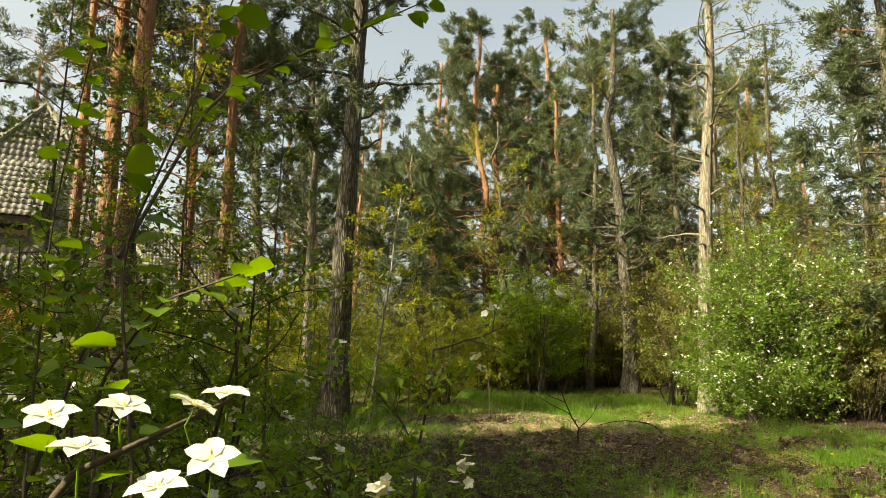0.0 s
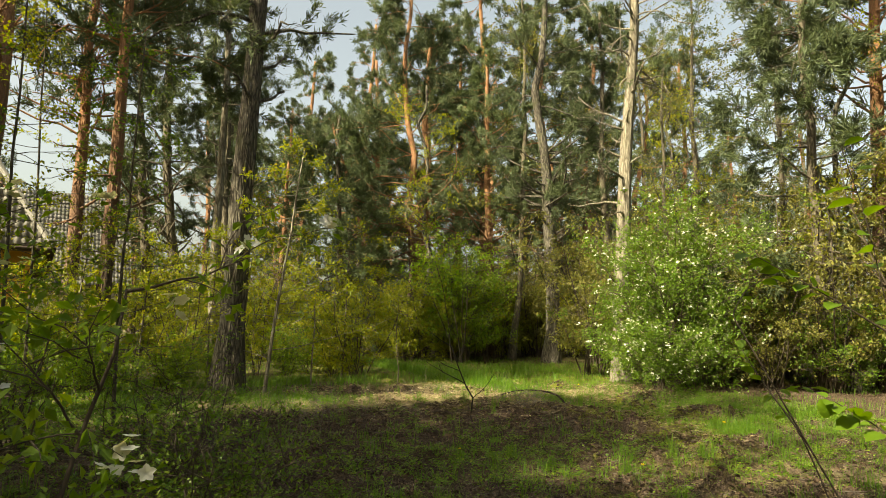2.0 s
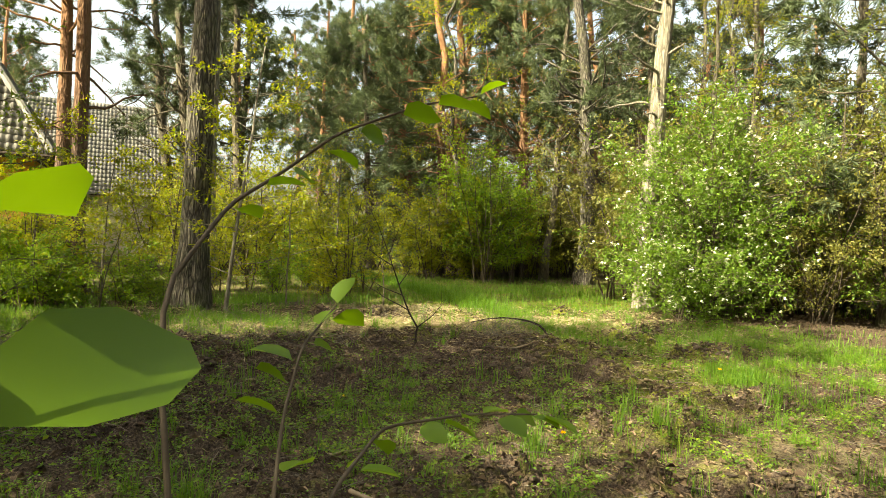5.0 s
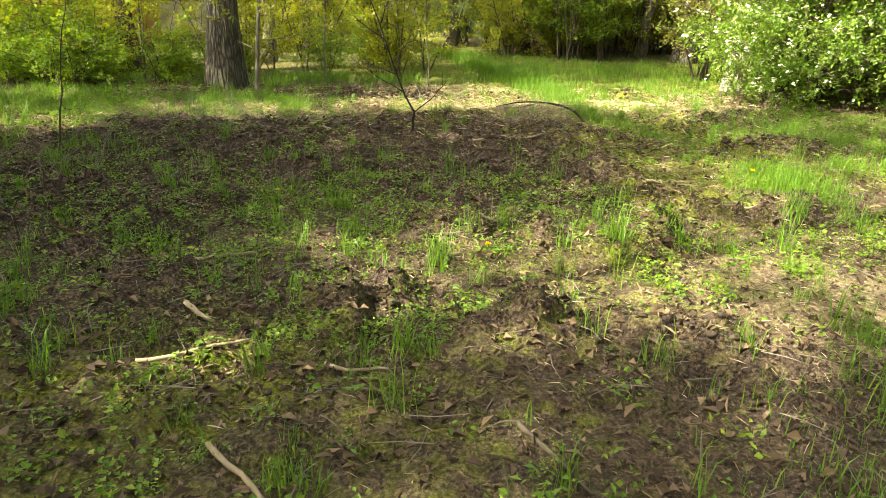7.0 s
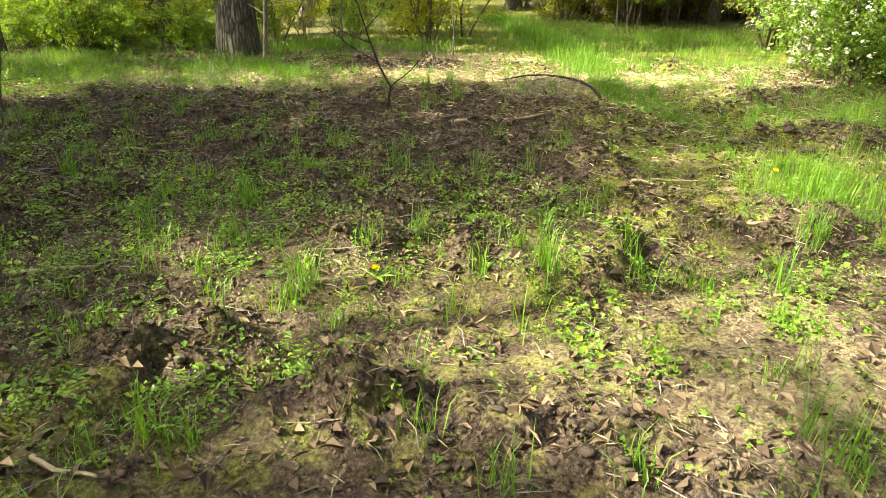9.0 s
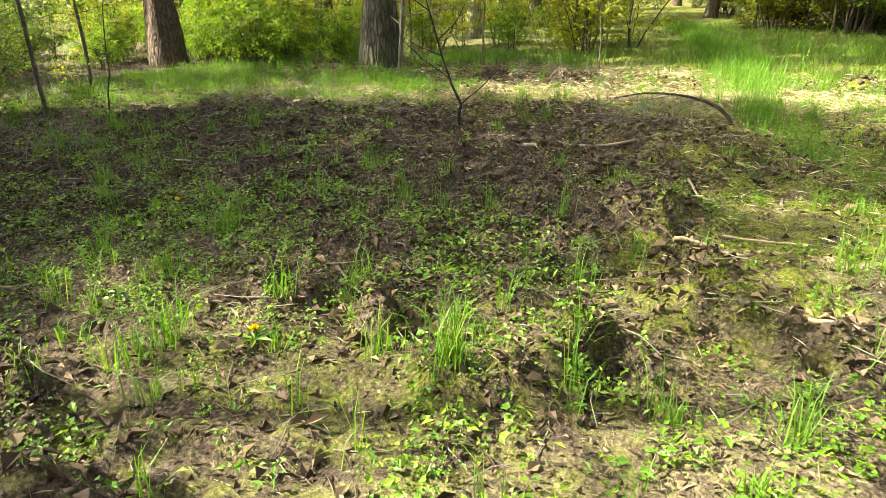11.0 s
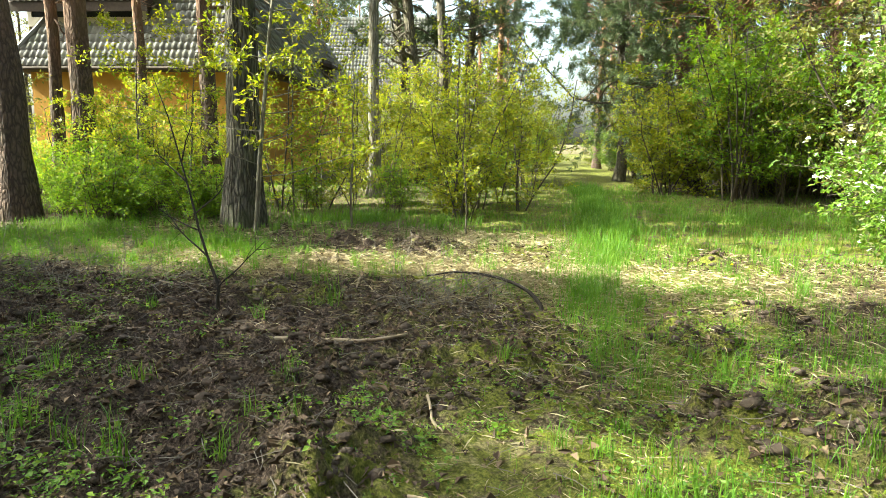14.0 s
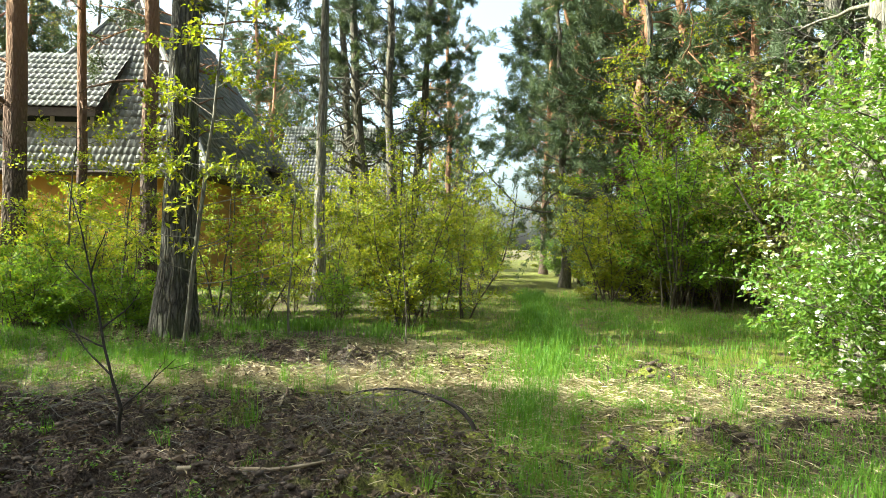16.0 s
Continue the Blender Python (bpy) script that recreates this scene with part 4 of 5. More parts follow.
def tile_plane(roof, o, a, s, inside, cols, rows, single, tile_mesh):
    """Tiles on a roof plane from its eave: along a, up s. single(i, j): a piece of its own."""
    a, s = lift(a) / np.linalg.norm(a), lift(s) / np.linalg.norm(s)
    n = np.cross(a, s)
    base = np.array(pantile().v[0])
    faces = np.array(pantile().f)
    rest = Geo()
    rng = np.random.default_rng(8)
    for j in range(rows):
        for i in range(cols):
            if not inside(i * 0.215 + 0.1, j * 0.33 + 0.15):
                continue
            p = lift(o) + a * i * 0.215 + s * j * 0.33 + n * (0.02 + rng.normal(0, 0.004))
            if single(i, j):
                t = new("roof_tile", tile_mesh)
                t.parent = roof
                t.matrix_basis = Matrix(((a[0], s[0], n[0], p[0]), (a[1], s[1], n[1], p[1]), (a[2], s[2], n[2], p[2]), (0, 0, 0, 1)))
            else:
                v = p + base[:, :1] * a + base[:, 1:2] * s + base[:, 2:] * n
                rest.put(v, faces)
    return rest


def build_house():
    W, L, EAVE, RIDGE, RUN = 9.0, 17.0, 3.9, 11.4, 4.4
    ob = thing("house", (-10.5, 21.2, 0), "old ochre-rendered house with a steep hipped roof of lichened tiles", "house", turn=22.0)
    # local axes: -x along the front, +y to the back; the corner nearest the path at the origin
    inset = 0.55
    g = Geo()
    boxed(g, (-W + inset, inset, -0.2), (W - 2 * inset, 0, 0), (0, 0.3, 0), (0, 0, EAVE + 0.3))
    part("wall", g, PLASTER, ob, "ochre rendered front wall")
    g = Geo()
    boxed(g, (-inset - 0.3, inset + 0.3, -0.2), (0.3, 0, 0), (0, L - 2 * inset - 0.6, 0), (0, 0, EAVE + 0.3))
    part("wall", g, PLASTER, ob, "ochre rendered side wall")
    g = Geo()
    boxed(g, (-W + inset, inset + 0.3, -0.2), (0.3, 0, 0), (0, L - 2 * inset - 0.6, 0), (0, 0, EAVE + 0.3))
    part("wall", g, PLASTER, ob)
    g = Geo()
    boxed(g, (-W + inset, L - inset - 0.3, -0.2), (W - 2 * inset, 0, 0), (0, 0.3, 0), (0, 0, EAVE + 0.3))
    part("wall", g, PLASTER, ob)
    # roof deck: hipped, with soffit
    g = Geo()
    A, B, C, D = (0, 0, EAVE), (-W, 0, EAVE), (-W, L, EAVE), (0, L, EAVE)
    P, Q = (-W / 2, RUN, RIDGE), (-W / 2, L - RUN, RIDGE)
    g.put([A, B, C, D, P, Q, (0, 0, EAVE - 0.12), (-W, 0, EAVE - 0.12), (-W, L, EAVE - 0.12), (0, L, EAVE - 0.12)],
          [[0, 4, 1], [1, 4, 5], [2, 5, 3], [3, 5, 0]])
    g.f.extend([[1, 5, 2], [0, 5, 4], [6, 7, 8, 9], [0, 1, 7, 6], [3, 0, 6, 9], [1, 2, 8, 7], [2, 3, 9, 8]])
    g.f[1] = [1, 4, 5]
    roof = part("roof", g, BOARD, ob, "steep hipped roof of grey-brown lichened pantiles")
    mesh = pantile().mesh("roof_tile", TILE, True)
    slope = np.array((0, RUN, RIDGE - EAVE))
    H = np.linalg.norm(slope)
    front = tile_plane(roof, (-W, 0, EAVE), (1, 0, 0), slope, lambda x, h: abs(x - W / 2) < W / 2 * (1 - h / H), 42, 27,
                       lambda i, j: 10 <= i and 2 <= j < 15, mesh)
    part("tiles", front, TILE, roof, smooth=True)["kind"] = "stuff"
    rise = np.array((-W / 2, 0, RIDGE - EAVE))
    Hs = np.linalg.norm(rise)
    side = tile_plane(roof, (0, 0, EAVE), (0, 1, 0), rise, lambda x, h: RUN * h / Hs < x < L - RUN * h / Hs, 79, 27, lambda i, j: False, mesh)
    part("tiles", side, TILE, roof, smooth=True)["kind"] = "stuff"
    # hip and ridge caps
    for p, q in ((A, P), (B, P), (P, Q)):
        g = Geo()
        pts = np.linspace(p, q, 24) + np.array((0, 0, 0.05))
        g.tube(pts, [0.11 + 0.02 * (k % 2) for k in range(24)], 8)
        part("ridge_cap", g, TILE, roof)
    # gutter along the eaves
    for p, q in ((B, A), (A, D)):
        g = Geo()
        off = np.array((0, -0.07, -0.06)) if p == B else np.array((0.07, 0, -0.06))
        g.tube(np.linspace(p, q, 5) + off, [0.065] * 5, 8)
        part("gutter", g, BOARD, ob, "dark weathered gutter")
    # shed dormer on the front slope
    dx0, dx1, y0, z0 = -8.6, -4.3, 0.85, 5.35
    g = Geo()
    boxed(g, (dx0, y0, z0), (dx1 - dx0, 0, 0), (0, 0.12, 0), (0, 0, 0.30))
    boxed(g, (dx0, y0, z0 + 0.62), (dx1 - dx0, 0, 0), (0, 0.12, 0), (0, 0, 0.28))
    for k in range(4):
        boxed(g, (dx0 + k * (dx1 - dx0 - 0.14) / 3, y0, z0 + 0.30), (0.14, 0, 0), (0, 0.12, 0), (0, 0, 0.32))
    dormer = part("dormer", g, PALE_WALL, ob, "shed dormer with a pale weathered front")
    for k in range(3):
        g = Geo()
        step = (dx1 - dx0 - 0.14) / 3
        boxed(g, (dx0 + k * step + 0.14, y0 + 0.05, z0 + 0.30), (step - 0.14, 0, 0), (0, 0.02, 0), (0, 0, 0.32))
        part("pane", g, PANE, dormer)
    e0, e1 = np.array((dx0 - 0.3, 0.35, 6.05)), np.array((0, 2.35, 2.5))
    g = Geo()
    boxed(g, e0 - (0, 0, 0.1), (dx1 - dx0 + 0.6, 0, 0), e1, (0, 0, 0.09))
    boxed(g, e0 - (0, 0, 0.30), (dx1 - dx0 + 0.6, 0, 0), (0, 0.05, 0), (0, 0, 0.20))
    boxed(g, (dx1 + 0.24, 0.36, 5.78), (0.06, 0, 0), e1, (0, 0, 0.24))
    part("dormer_roof", g, BOARD, dormer, "dark boarded eaves and verge of the dormer")
    d = tile_plane(roof, e0, (1, 0, 0), e1, lambda x, h: x < dx1 - dx0 + 0.55, 24, 10, lambda i, j: False, mesh)
    part("tiles", d, TILE, dormer, smooth=True)["kind"] = "stuff"
    g = Geo()
    g.put([(dx1, y0, z0), (dx1, y0, z0 + 0.75), (dx1, 2.7, 8.45), (dx1 - 0.1, y0, z0), (dx1 - 0.1, y0, z0 + 0.75), (dx1 - 0.1, 2.7, 8.45)],
          [[0, 2, 1], [3, 4, 5]])
    part("dormer_cheek", g, BOARD, dormer)
    # small porch dormer on the side slope
    g = Geo()
    boxed(g, (-0.35, 9.0, EAVE + 0.1), (0.10, 0, 0), (0, 1.6, 0), (0, 0, 1.3))
    boxed(g, (-1.6, 8.9, EAVE + 1.35), (1.75, 0, -0.35), (0, 1.8, 0), (0, 0, 0.12))
    part("side_dormer", g, BOARD, ob, "small dark dormer on the side slope")


build_house()


def build_far_house():
    ob = thing("house", (-13.2, 40.5, 0), "far pale house with a tall tiled roof", "house", turn=22.0)
    W, L, E, R = 8.0, 9.0, 3.6, 9.8
    for o, u, v in (((-W + 0.3, 0.3, -0.2), (W - 0.6, 0, 0), (0, 0.3, 0)), ((-0.6, 0.6, -0.2), (0.3, 0, 0), (0, L - 1.2, 0)), ((-W + 0.3, 0.6, -0.2), (0.3, 0, 0), (0, L - 1.2, 0)), ((-W + 0.3, L - 0.6, -0.2), (W - 0.6, 0, 0), (0, 0.3, 0))):
        g = Geo()
        boxed(g, o, u, v, (0, 0, E + 0.3))
        part("wall", g, PALE_WALL, ob)
    g = Geo()
    g.put([(0, 0, E), (-W, 0, E), (-W, L, E), (0, L, E), (-W, L / 2, R), (0, L / 2, R)], [[0, 1, 4, 5], [2, 3, 5, 4]])
    g.f.extend([[1, 2, 4], [3, 0, 5], [0, 3, 2, 1]])
    roof = part("roof", g, BOARD, ob, "steep pale tiled roof")
    s = np.array((0, L / 2, R - E))
    H = np.linalg.norm(s)
    d = tile_plane(roof, (-W, 0, E), (1, 0, 0), s, lambda x, h: h < H - 0.2, 37, 24, lambda i, j: False, None)
    part("tiles", d, TILE, roof, smooth=True)["kind"] = "stuff"


build_far_house()


# ---- sticks, branches and small plants on the ground ----
def stick(seed, x, y, turn, length, r, material, label, arch=0.0, name="stick", tilt=0.0, twigs=0):
    rng = np.random.default_rng(seed)
    s = np.linspace(-0.5, 0.5, 9)
    c, n = math.cos(radians(turn)), math.sin(radians(turn))
    w = np.cumsum(rng.normal(0, length * 0.015, 9))
    px, py = x + s * length * c - w * n, y + s * length * n + w * c
    pz = height(px, py)
    pz = np.interp(s, s, np.convolve(np.pad(pz, 2, "edge"), np.ones(5) / 5, "valid")) + r * 0.8 + 0.015 + arch * (1 - (2 * s) ** 2) + tilt * (s + 0.5)
    g = Geo()
    base = np.array([x, y, float(height(x, y))])
    pts = np.stack([px, py, pz], 1) - base
    g.tube(pts, np.linspace(r, r * 0.5, 9), 8, 0.06, rng)
    ways = np.gradient(pts, axis=0)
    ways /= np.linalg.norm(ways, axis=1)[:, None]
    for _ in range(twigs):
        q, wq = along(pts, ways, rng.uniform(0.2, 0.95))
        limb(rng, g, q, around(rng, wq, 0.7), length * rng.uniform(0.15, 0.4), r * 0.35, 0.5, -0.03, 5, 4)
    ob = new(name, g.mesh(name, material, True))
    ob.location = base
    tagged(ob, label, "branch" if name == "branch" else "stick", "sticks on the ground")
    return ob


def arched_branch():
    """The fallen branch that bows out of the soil beside the path."""
    rng = np.random.default_rng(3)
    ob = thing("branch", (2.90, 9.55, float(height(2.9, 9.55))), "fallen dark branch arching out of dug soil", "branch")
    g = Geo()
    pts = np.array([(0.03, 0.0, -0.06), (-0.02, 0.01, 0.06), (-0.12, 0.02, 0.15), (-0.27, 0.04, 0.21), (-0.46, 0.07, 0.24), (-0.68, 0.10, 0.25), (-0.92, 0.13, 0.23), (-1.2, 0.15, 0.16)])
    k = np.linspace(0, 7, 36)
    line = np.stack([np.interp(k, range(8), pts[:, q]) for q in range(3)], 1)
    for q in range(3):
        line[1:-1, q] = np.convolve(line[:, q], (0.25, 0.5, 0.25), "valid")
    g.tube(line, np.linspace(0.021, 0.007, 36), 10, 0.05, rng)
    part("limb", g, TWIG_BLACK, ob, smooth=True)
    ways = np.gradient(line, axis=0)
    ways /= np.linalg.norm(ways, axis=1)[:, None]
    for a in (0.42, 0.48, 0.54, 0.6, 0.66, 0.72, 0.78, 0.84, 0.9, 0.95):
        q, wq = along(line, ways, a)
        t = Geo()
        limb(rng, t, q, wq + np.array((rng.normal(0, 0.4), rng.normal(-0.3, 0.5), rng.uniform(-0.6, 0.15))), rng.uniform(0.35, 0.75), 0.006, 0.35, -0.05, 6, 5)
        part("twig", t, TWIG_GREY, ob)


arched_branch()


def bare_sapling():
    """The black leafless sapling on the dug soil."""
    rng = np.random.default_rng(9)
    ob = thing("sapling", (0.75, 7.97, float(height(0.75, 7.97))), "bare black sapling standing in dug soil", "sapling")
    g = Geo()
    pts = np.array([(0, 0, -0.06), (0.0, 0, 0.10), (0.02, 0, 0.20), (-0.09, 0.02, 0.38), (-0.19, 0.03, 0.62), (-0.29, 0.05, 0.90), (-0.38, 0.06, 1.15), (-0.52, 0.08, 1.5), (-0.70, 0.10, 1.85)])
    g.tube(pts, np.linspace(0.016, 0.003, 9), 8, 0.04, rng)
    part("stem", g, TWIG_BLACK, ob, smooth=True)
    for z, d, ln in ((0.2, (0.75, 0.1, 0.6), 0.55), (0.42, (-0.9, 0.2, 0.45), 0.75), (0.62, (-0.8, -0.3, 0.3), 0.4), (0.75, (0.6, 0.4, 0.7), 0.4), (1.0, (-0.7, 0.1, 0.5), 0.45), (1.15, (0.5, -0.1, 0.8), 0.35)):
        p = np.array([np.interp(z, pts[:, 2], pts[:, q]) for q in range(3)])
        t = Geo()
        sub, w = limb(rng, t, p, d, ln, 0.008, 0.25, 0.03, 6, 5)
        for _ in range(3):
            q, wq = along(sub, w, rng.uniform(0.3, 0.9))
            limb(rng, t, q, around(rng, wq, 0.7), ln * 0.35, 0.003, 0.4, 0.03, 4, 4)
        part("twig", t, TWIG_BLACK, ob)


bare_sapling()


def brushwood(seed, x, y, wide, count, label):
    """A heap of thin dead twigs standing out of the ground."""
    rng = np.random.default_rng(seed)
    g = Geo()
    for _ in range(count):
        q = np.array([rng.normal(0, wide), rng.normal(0, wide * 0.45), 0.0])
        q[2] = float(height(x + q[0], y + q[1])) - float(height(x, y))
        d = (rng.normal(0, 1), rng.normal(0, 0.6), rng.uniform(0.1, 0.9))
        sub, w = limb(rng, g, q, d, rng.uniform(0.25, 0.75), 0.004, 0.6, 0.0, 5, 4)
        for _ in range(3):
            p, wp = along(sub, w, rng.uniform(0.3, 0.9))
            limb(rng, g, p, around(rng, wp, 0.7), rng.uniform(0.1, 0.3), 0.002, 0.5, 0.0, 3, 3)
    ob = new("brushwood", g.mesh("brushwood", TWIG_GREY))
    ob.location = on(x, y)
    tagged(ob, label, "brushwood", kind="stuff")


brushwood(21, -1.6, 8.3, 0.75, 110, "tangle of thin grey dead twigs on the soil")
brushwood(22, 2.1, 9.2, 0.45, 60, "thin dead twigs round the fallen branch")
brushwood(23, 0.6, 11.6, 0.6, 30, "thin dry twigs among straw")
brushwood(24, -2.6, 5.6, 0.6, 40, "dead twigs beside the thicket")
stick(31, 1.9, 8.0, 25, 0.95, 0.019, WOOD_DRY, "mossy half-buried branch lying on soil", name="branch")
stick(32, -0.7, 8.6, 12, 1.3, 0.014, WOOD_DRY, "long pale stick on dug soil")
stick(33, 0.29, 3.33, -40, 0.3, 0.016, WOOD_DRY, "short broken pale stick on soil")
stick(34, 0.1, 4.1, 20, 0.38, 0.014, WOOD_DRY, "short reddish stick on soil")
stick(35, 0.45, 2.95, 18, 0.5, 0.012, WOOD_DRY, "thin pale stick among weeds")
stick(36, 1.2, 2.9, -12, 0.3, 0.010, WOOD_DRY, "thin pale stick among weeds")
stick(37, 3.25, 6.2, 28, 0.42, 0.014, WOOD_DRY, "curved pale stick on moss", name="stick")
stick(38, 3.85, 5.55, -8, 0.26, 0.014, WOOD_DRY, "short pale stick on bare soil")
stick(39, 3.0, 7.3, -50, 0.4, 0.010, WOOD_DRY, "thin stick at the edge of soil")
stick(40, 1.05, 2.15, -35, 0.6, 0.012, WOOD_DRY, "thin grey stick on litter")
stick(41, 1.3, 10.3, 28, 0.9, 0.03, MOSS, "moss-covered yellow-green branch lying in straw", name="branch")
stick(42, 1.0, 9.6, -60, 0.5, 0.015, WOOD_DRY, "pale broken stick on soil")
stick(43, -1.0, 6.3, 15, 0.6, 0.012, WOOD_DRY, "thin stick among weeds")
stick(44, 2.0, 2.4, -55, 0.4, 0.013, TWIG, "dark curved stick on soil")
stick(45, 2.9, 1.95, 5, 0.5, 0.012, WOOD_DRY, "pale stick on soil")
stick(46, 3.5, 6.6, 8, 0.5, 0.009, WOOD_DRY, "thin stick on bare ground")


def dandelion(x, y, tall, size):
    ob = thing("dandelion", on(x, y), "yellow dandelion flower on a thin stalk", "flower", "dandelions in the grass")
    rng = np.random.default_rng(int(x * 100))
    g = Geo()
    g.tube([(0, 0, -0.02), (0.004, 0.002, tall * 0.5), (0.0, 0.006, tall)], [0.0025] * 3, 6)
    part("stalk", g, LEAF_WEED, ob)
    f = Geo()
    n = 60
    a, e = rng.uniform(0, 2 * np.pi, n), rng.uniform(0.05, 1.2, n)
    d = np.stack([np.cos(a) * np.cos(e), np.sin(a) * np.cos(e), np.sin(e)], 1)
    f.leaves(np.tile((0, 0.006, tall), (n, 1)), d, unit(rng, n), np.full(n, size), np.full(n, size * 0.28))
    part("flower_head", f, YELLOW, ob, "yellow flower head")
    b = Geo()
    a = np.linspace(0, 2 * np.pi, 8)[:-1]
    b.leaves(np.tile((0, 0, 0.01), (7, 1)), np.stack([np.cos(a), np.sin(a), np.full(7, 0.35)], 1), np.tile((0, 0, 1.0), (7, 1)), np.full(7, 0.11), np.full(7, 0.028))
    part("leaf_rosette", b, LEAF_WEED, ob)


for x, y, tall, size in ((4.07, 6.42, 0.17, 0.024), (1.73, 4.39, 0.06, 0.024), (4.3, 12.2, 0.15, 0.02), (0.0, 5.4, 0.08, 0.02)):
    dandelion(x, y, tall, size)


def build_cover():
    """What nobody could count: grass, weeds, litter, straw, clods."""
    rng = np.random.default_rng(12)
    # grass
    g = Geo()

    def patchy(x, y):
        return grass_zone(x, y) * (0.2 + 1.3 * (vnoise(x, y, 1.6, 7) > 0.42) * vnoise(x, y, 3.5, 8))
    for n, box, hh in ((330000, (-7, 1.5, 8, 13.5), 0.16), (200000, (-9, 13.5, 9, 27), 0.20)):
        p = scatter(rng, n, box, patchy)
        tall = hh * rng.uniform(0.4, 1.3, len(p)) * (0.55 + 0.9 * grass_zone(p[:, 0], p[:, 1]))
        g.blades(p - (0, 0, 0.01), tall, rng.normal(0, 0.45, (len(p), 2)), rng.uniform(0.0018, 0.0038, len(p)) * (1.0 if hh < 0.2 else 1.6))
    p = scatter(rng, 120000, (-20, -7, 16, 22), lambda x, y: 0.6 * ((x < -6.5) | (x > 8) | (y < 1.0)) * (vnoise(x, y, 0.8, 14) > 0.4))
    g.blades(p, 0.16 * rng.uniform(0.4, 1.4, len(p)), rng.normal(0, 0.5, (len(p), 2)), rng.uniform(0.003, 0.006, len(p)))
    # single tufts
    for _ in range(2900):
        x, y = rng.uniform(-6, 7), rng.uniform(1.5, 13)
        if rng.uniform() > 0.30 + 0.6 * float(grass_zone(x, y)) - (0.05 if y < 7.4 else 0.24) * float(soil_zone(x, y)):
            continue
        n = rng.integers(8, 34)
        q = np.stack([x + rng.normal(0, 0.035, n), y + rng.normal(0, 0.035, n)], 1)
        p = np.concatenate([q, height(q[:, 0], q[:, 1])[:, None]], 1)
        g.blades(p, rng.uniform(0.10, 0.32) * rng.uniform(0.5, 1.1, n), rng.normal(0, 0.5, (n, 2)), rng.uniform(0.0018, 0.0035, n))
    tagged(new("grass", g.mesh("grass", GRASS)), "fresh green grass in tufts and along the path", "grass", kind="stuff")
    # dry straw, lying
    g = Geo()

    def straws(x, y):
        return np.clip(0.2 + straw_zone(x, y), 0, 1) * np.clip((np.asarray(y) - 6.5) / 3, 0.22, 1)
    p = scatter(rng, 270000, (-6.0, 1.2, 7.0, 14), straws)
    p = np.concatenate([p, scatter(rng, 110000, (-0.8, 9.4, 3.4, 14.4), lambda x, y: straw_zone(x, y))])
    a = rng.uniform(0, 2 * np.pi, len(p))
    d = np.stack([np.cos(a), np.sin(a), rng.normal(0.08, 0.22, len(p))], 1)
    g.leaves(p + (0, 0, 0.008), d, np.tile((0, 0, 1.0), (len(p), 1)) + rng.normal(0, 0.3, (len(p), 3)), rng.uniform(0.04, 0.17, len(p)) * np.clip(p[:, 1] / 9, 0.5, 1), rng.uniform(0.0010, 0.0024, len(p)) * np.clip(p[:, 1] / 9, 0.55, 1))
    tagged(new("dry_grass", g.mesh("dry_grass", STRAW)), "bleached dry grass lying flat", "dry grass", kind="stuff")
    # dead leaves
    g = Geo()
    p = scatter(rng, 210000, (-6.5, 1.0, 7.5, 14), lambda x, y: 0.34 + 0.6 * soil_zone(x, y) - 0.35 * grass_zone(x, y) - 0.3 * straw_zone(x, y))
    q = scatter(rng, 90000, (-14, -7, 14, 16), lambda x, y: 0.7 * ((x < -6.5) | (x > 7.5) | (y < 1.0)))
    p = np.concatenate([p, q])
    d = unit(rng, len(p)) * (1, 1, 0.35)
    g.leaves(p + (0, 0, 0.012), d, np.tile((0, 0, 0.8), (len(p), 1)) + rng.normal(0, 0.5, (len(p), 3)), 0.015 + 0.075 * rng.uniform(0, 1, len(p)) ** 2.4, 0.008 + 0.045 * rng.uniform(0, 1, len(p)) ** 2.4, 0.45)
    tagged(new("leaf_litter", g.mesh("leaf_litter", LITTER)), "brown dead leaves on the soil", "leaf litter", kind="stuff")
    # low weeds in small rosettes
    g = Geo()

    def weedy(x, y):
        clump = (vnoise(x, y, 1.3, 9) + 0.5 * vnoise(x, y, 4.0, 13) > 0.74) * (vnoise(x, y, 7, 10) > 0.45)
        edge = bump2(x, y, 1.2, 5.6, 2.6, 0.9) + bump2(x, y, -1.0, 4.6, 2.5, 1.6)
        return np.clip(0.06 + 0.9 * clump + 0.5 * edge * (vnoise(x, y, 3.0, 23) > 0.45), 0, 1) * (1 - 0.8 * bump2(x, y, 1.6, 10.7, 1.7, 0.6, 12)) * (1 - 0.95 * np.clip(1.4 * bump2(x, y, 1.6, 8.6, 2.6, 1.3), 0, 1)) * (1 - 0.6 * bump2(x, y, 3.6, 6.2, 0.8, 1.2))
    c = scatter(rng, 72000, (-6.5, 0.8, 8.0, 11.5), weedy)
    k = 8
    size = np.repeat(rng.uniform(0.5, 1.3, len(c)) ** 1.4, k)
    p = np.repeat(c, k, 0) + np.stack([rng.normal(0, 0.022, len(c) * k) * size, rng.normal(0, 0.022, len(c) * k) * size, np.zeros(len(c) * k)], 1)
    p[:, 2] += rng.uniform(0.012, 0.065, len(p)) * size
    d = unit(rng, len(p)) * (1, 1, 0.3)
    g.leaves(p, d, np.tile((0, 0, 1.0), (len(p), 1)) + rng.normal(0, 0.35, (len(p), 3)), (0.010 + 0.026 * rng.uniform(0, 1, len(p)) ** 1.5) * size, (0.008 + 0.018 * rng.uniform(0, 1, len(p)) ** 1.5) * size)
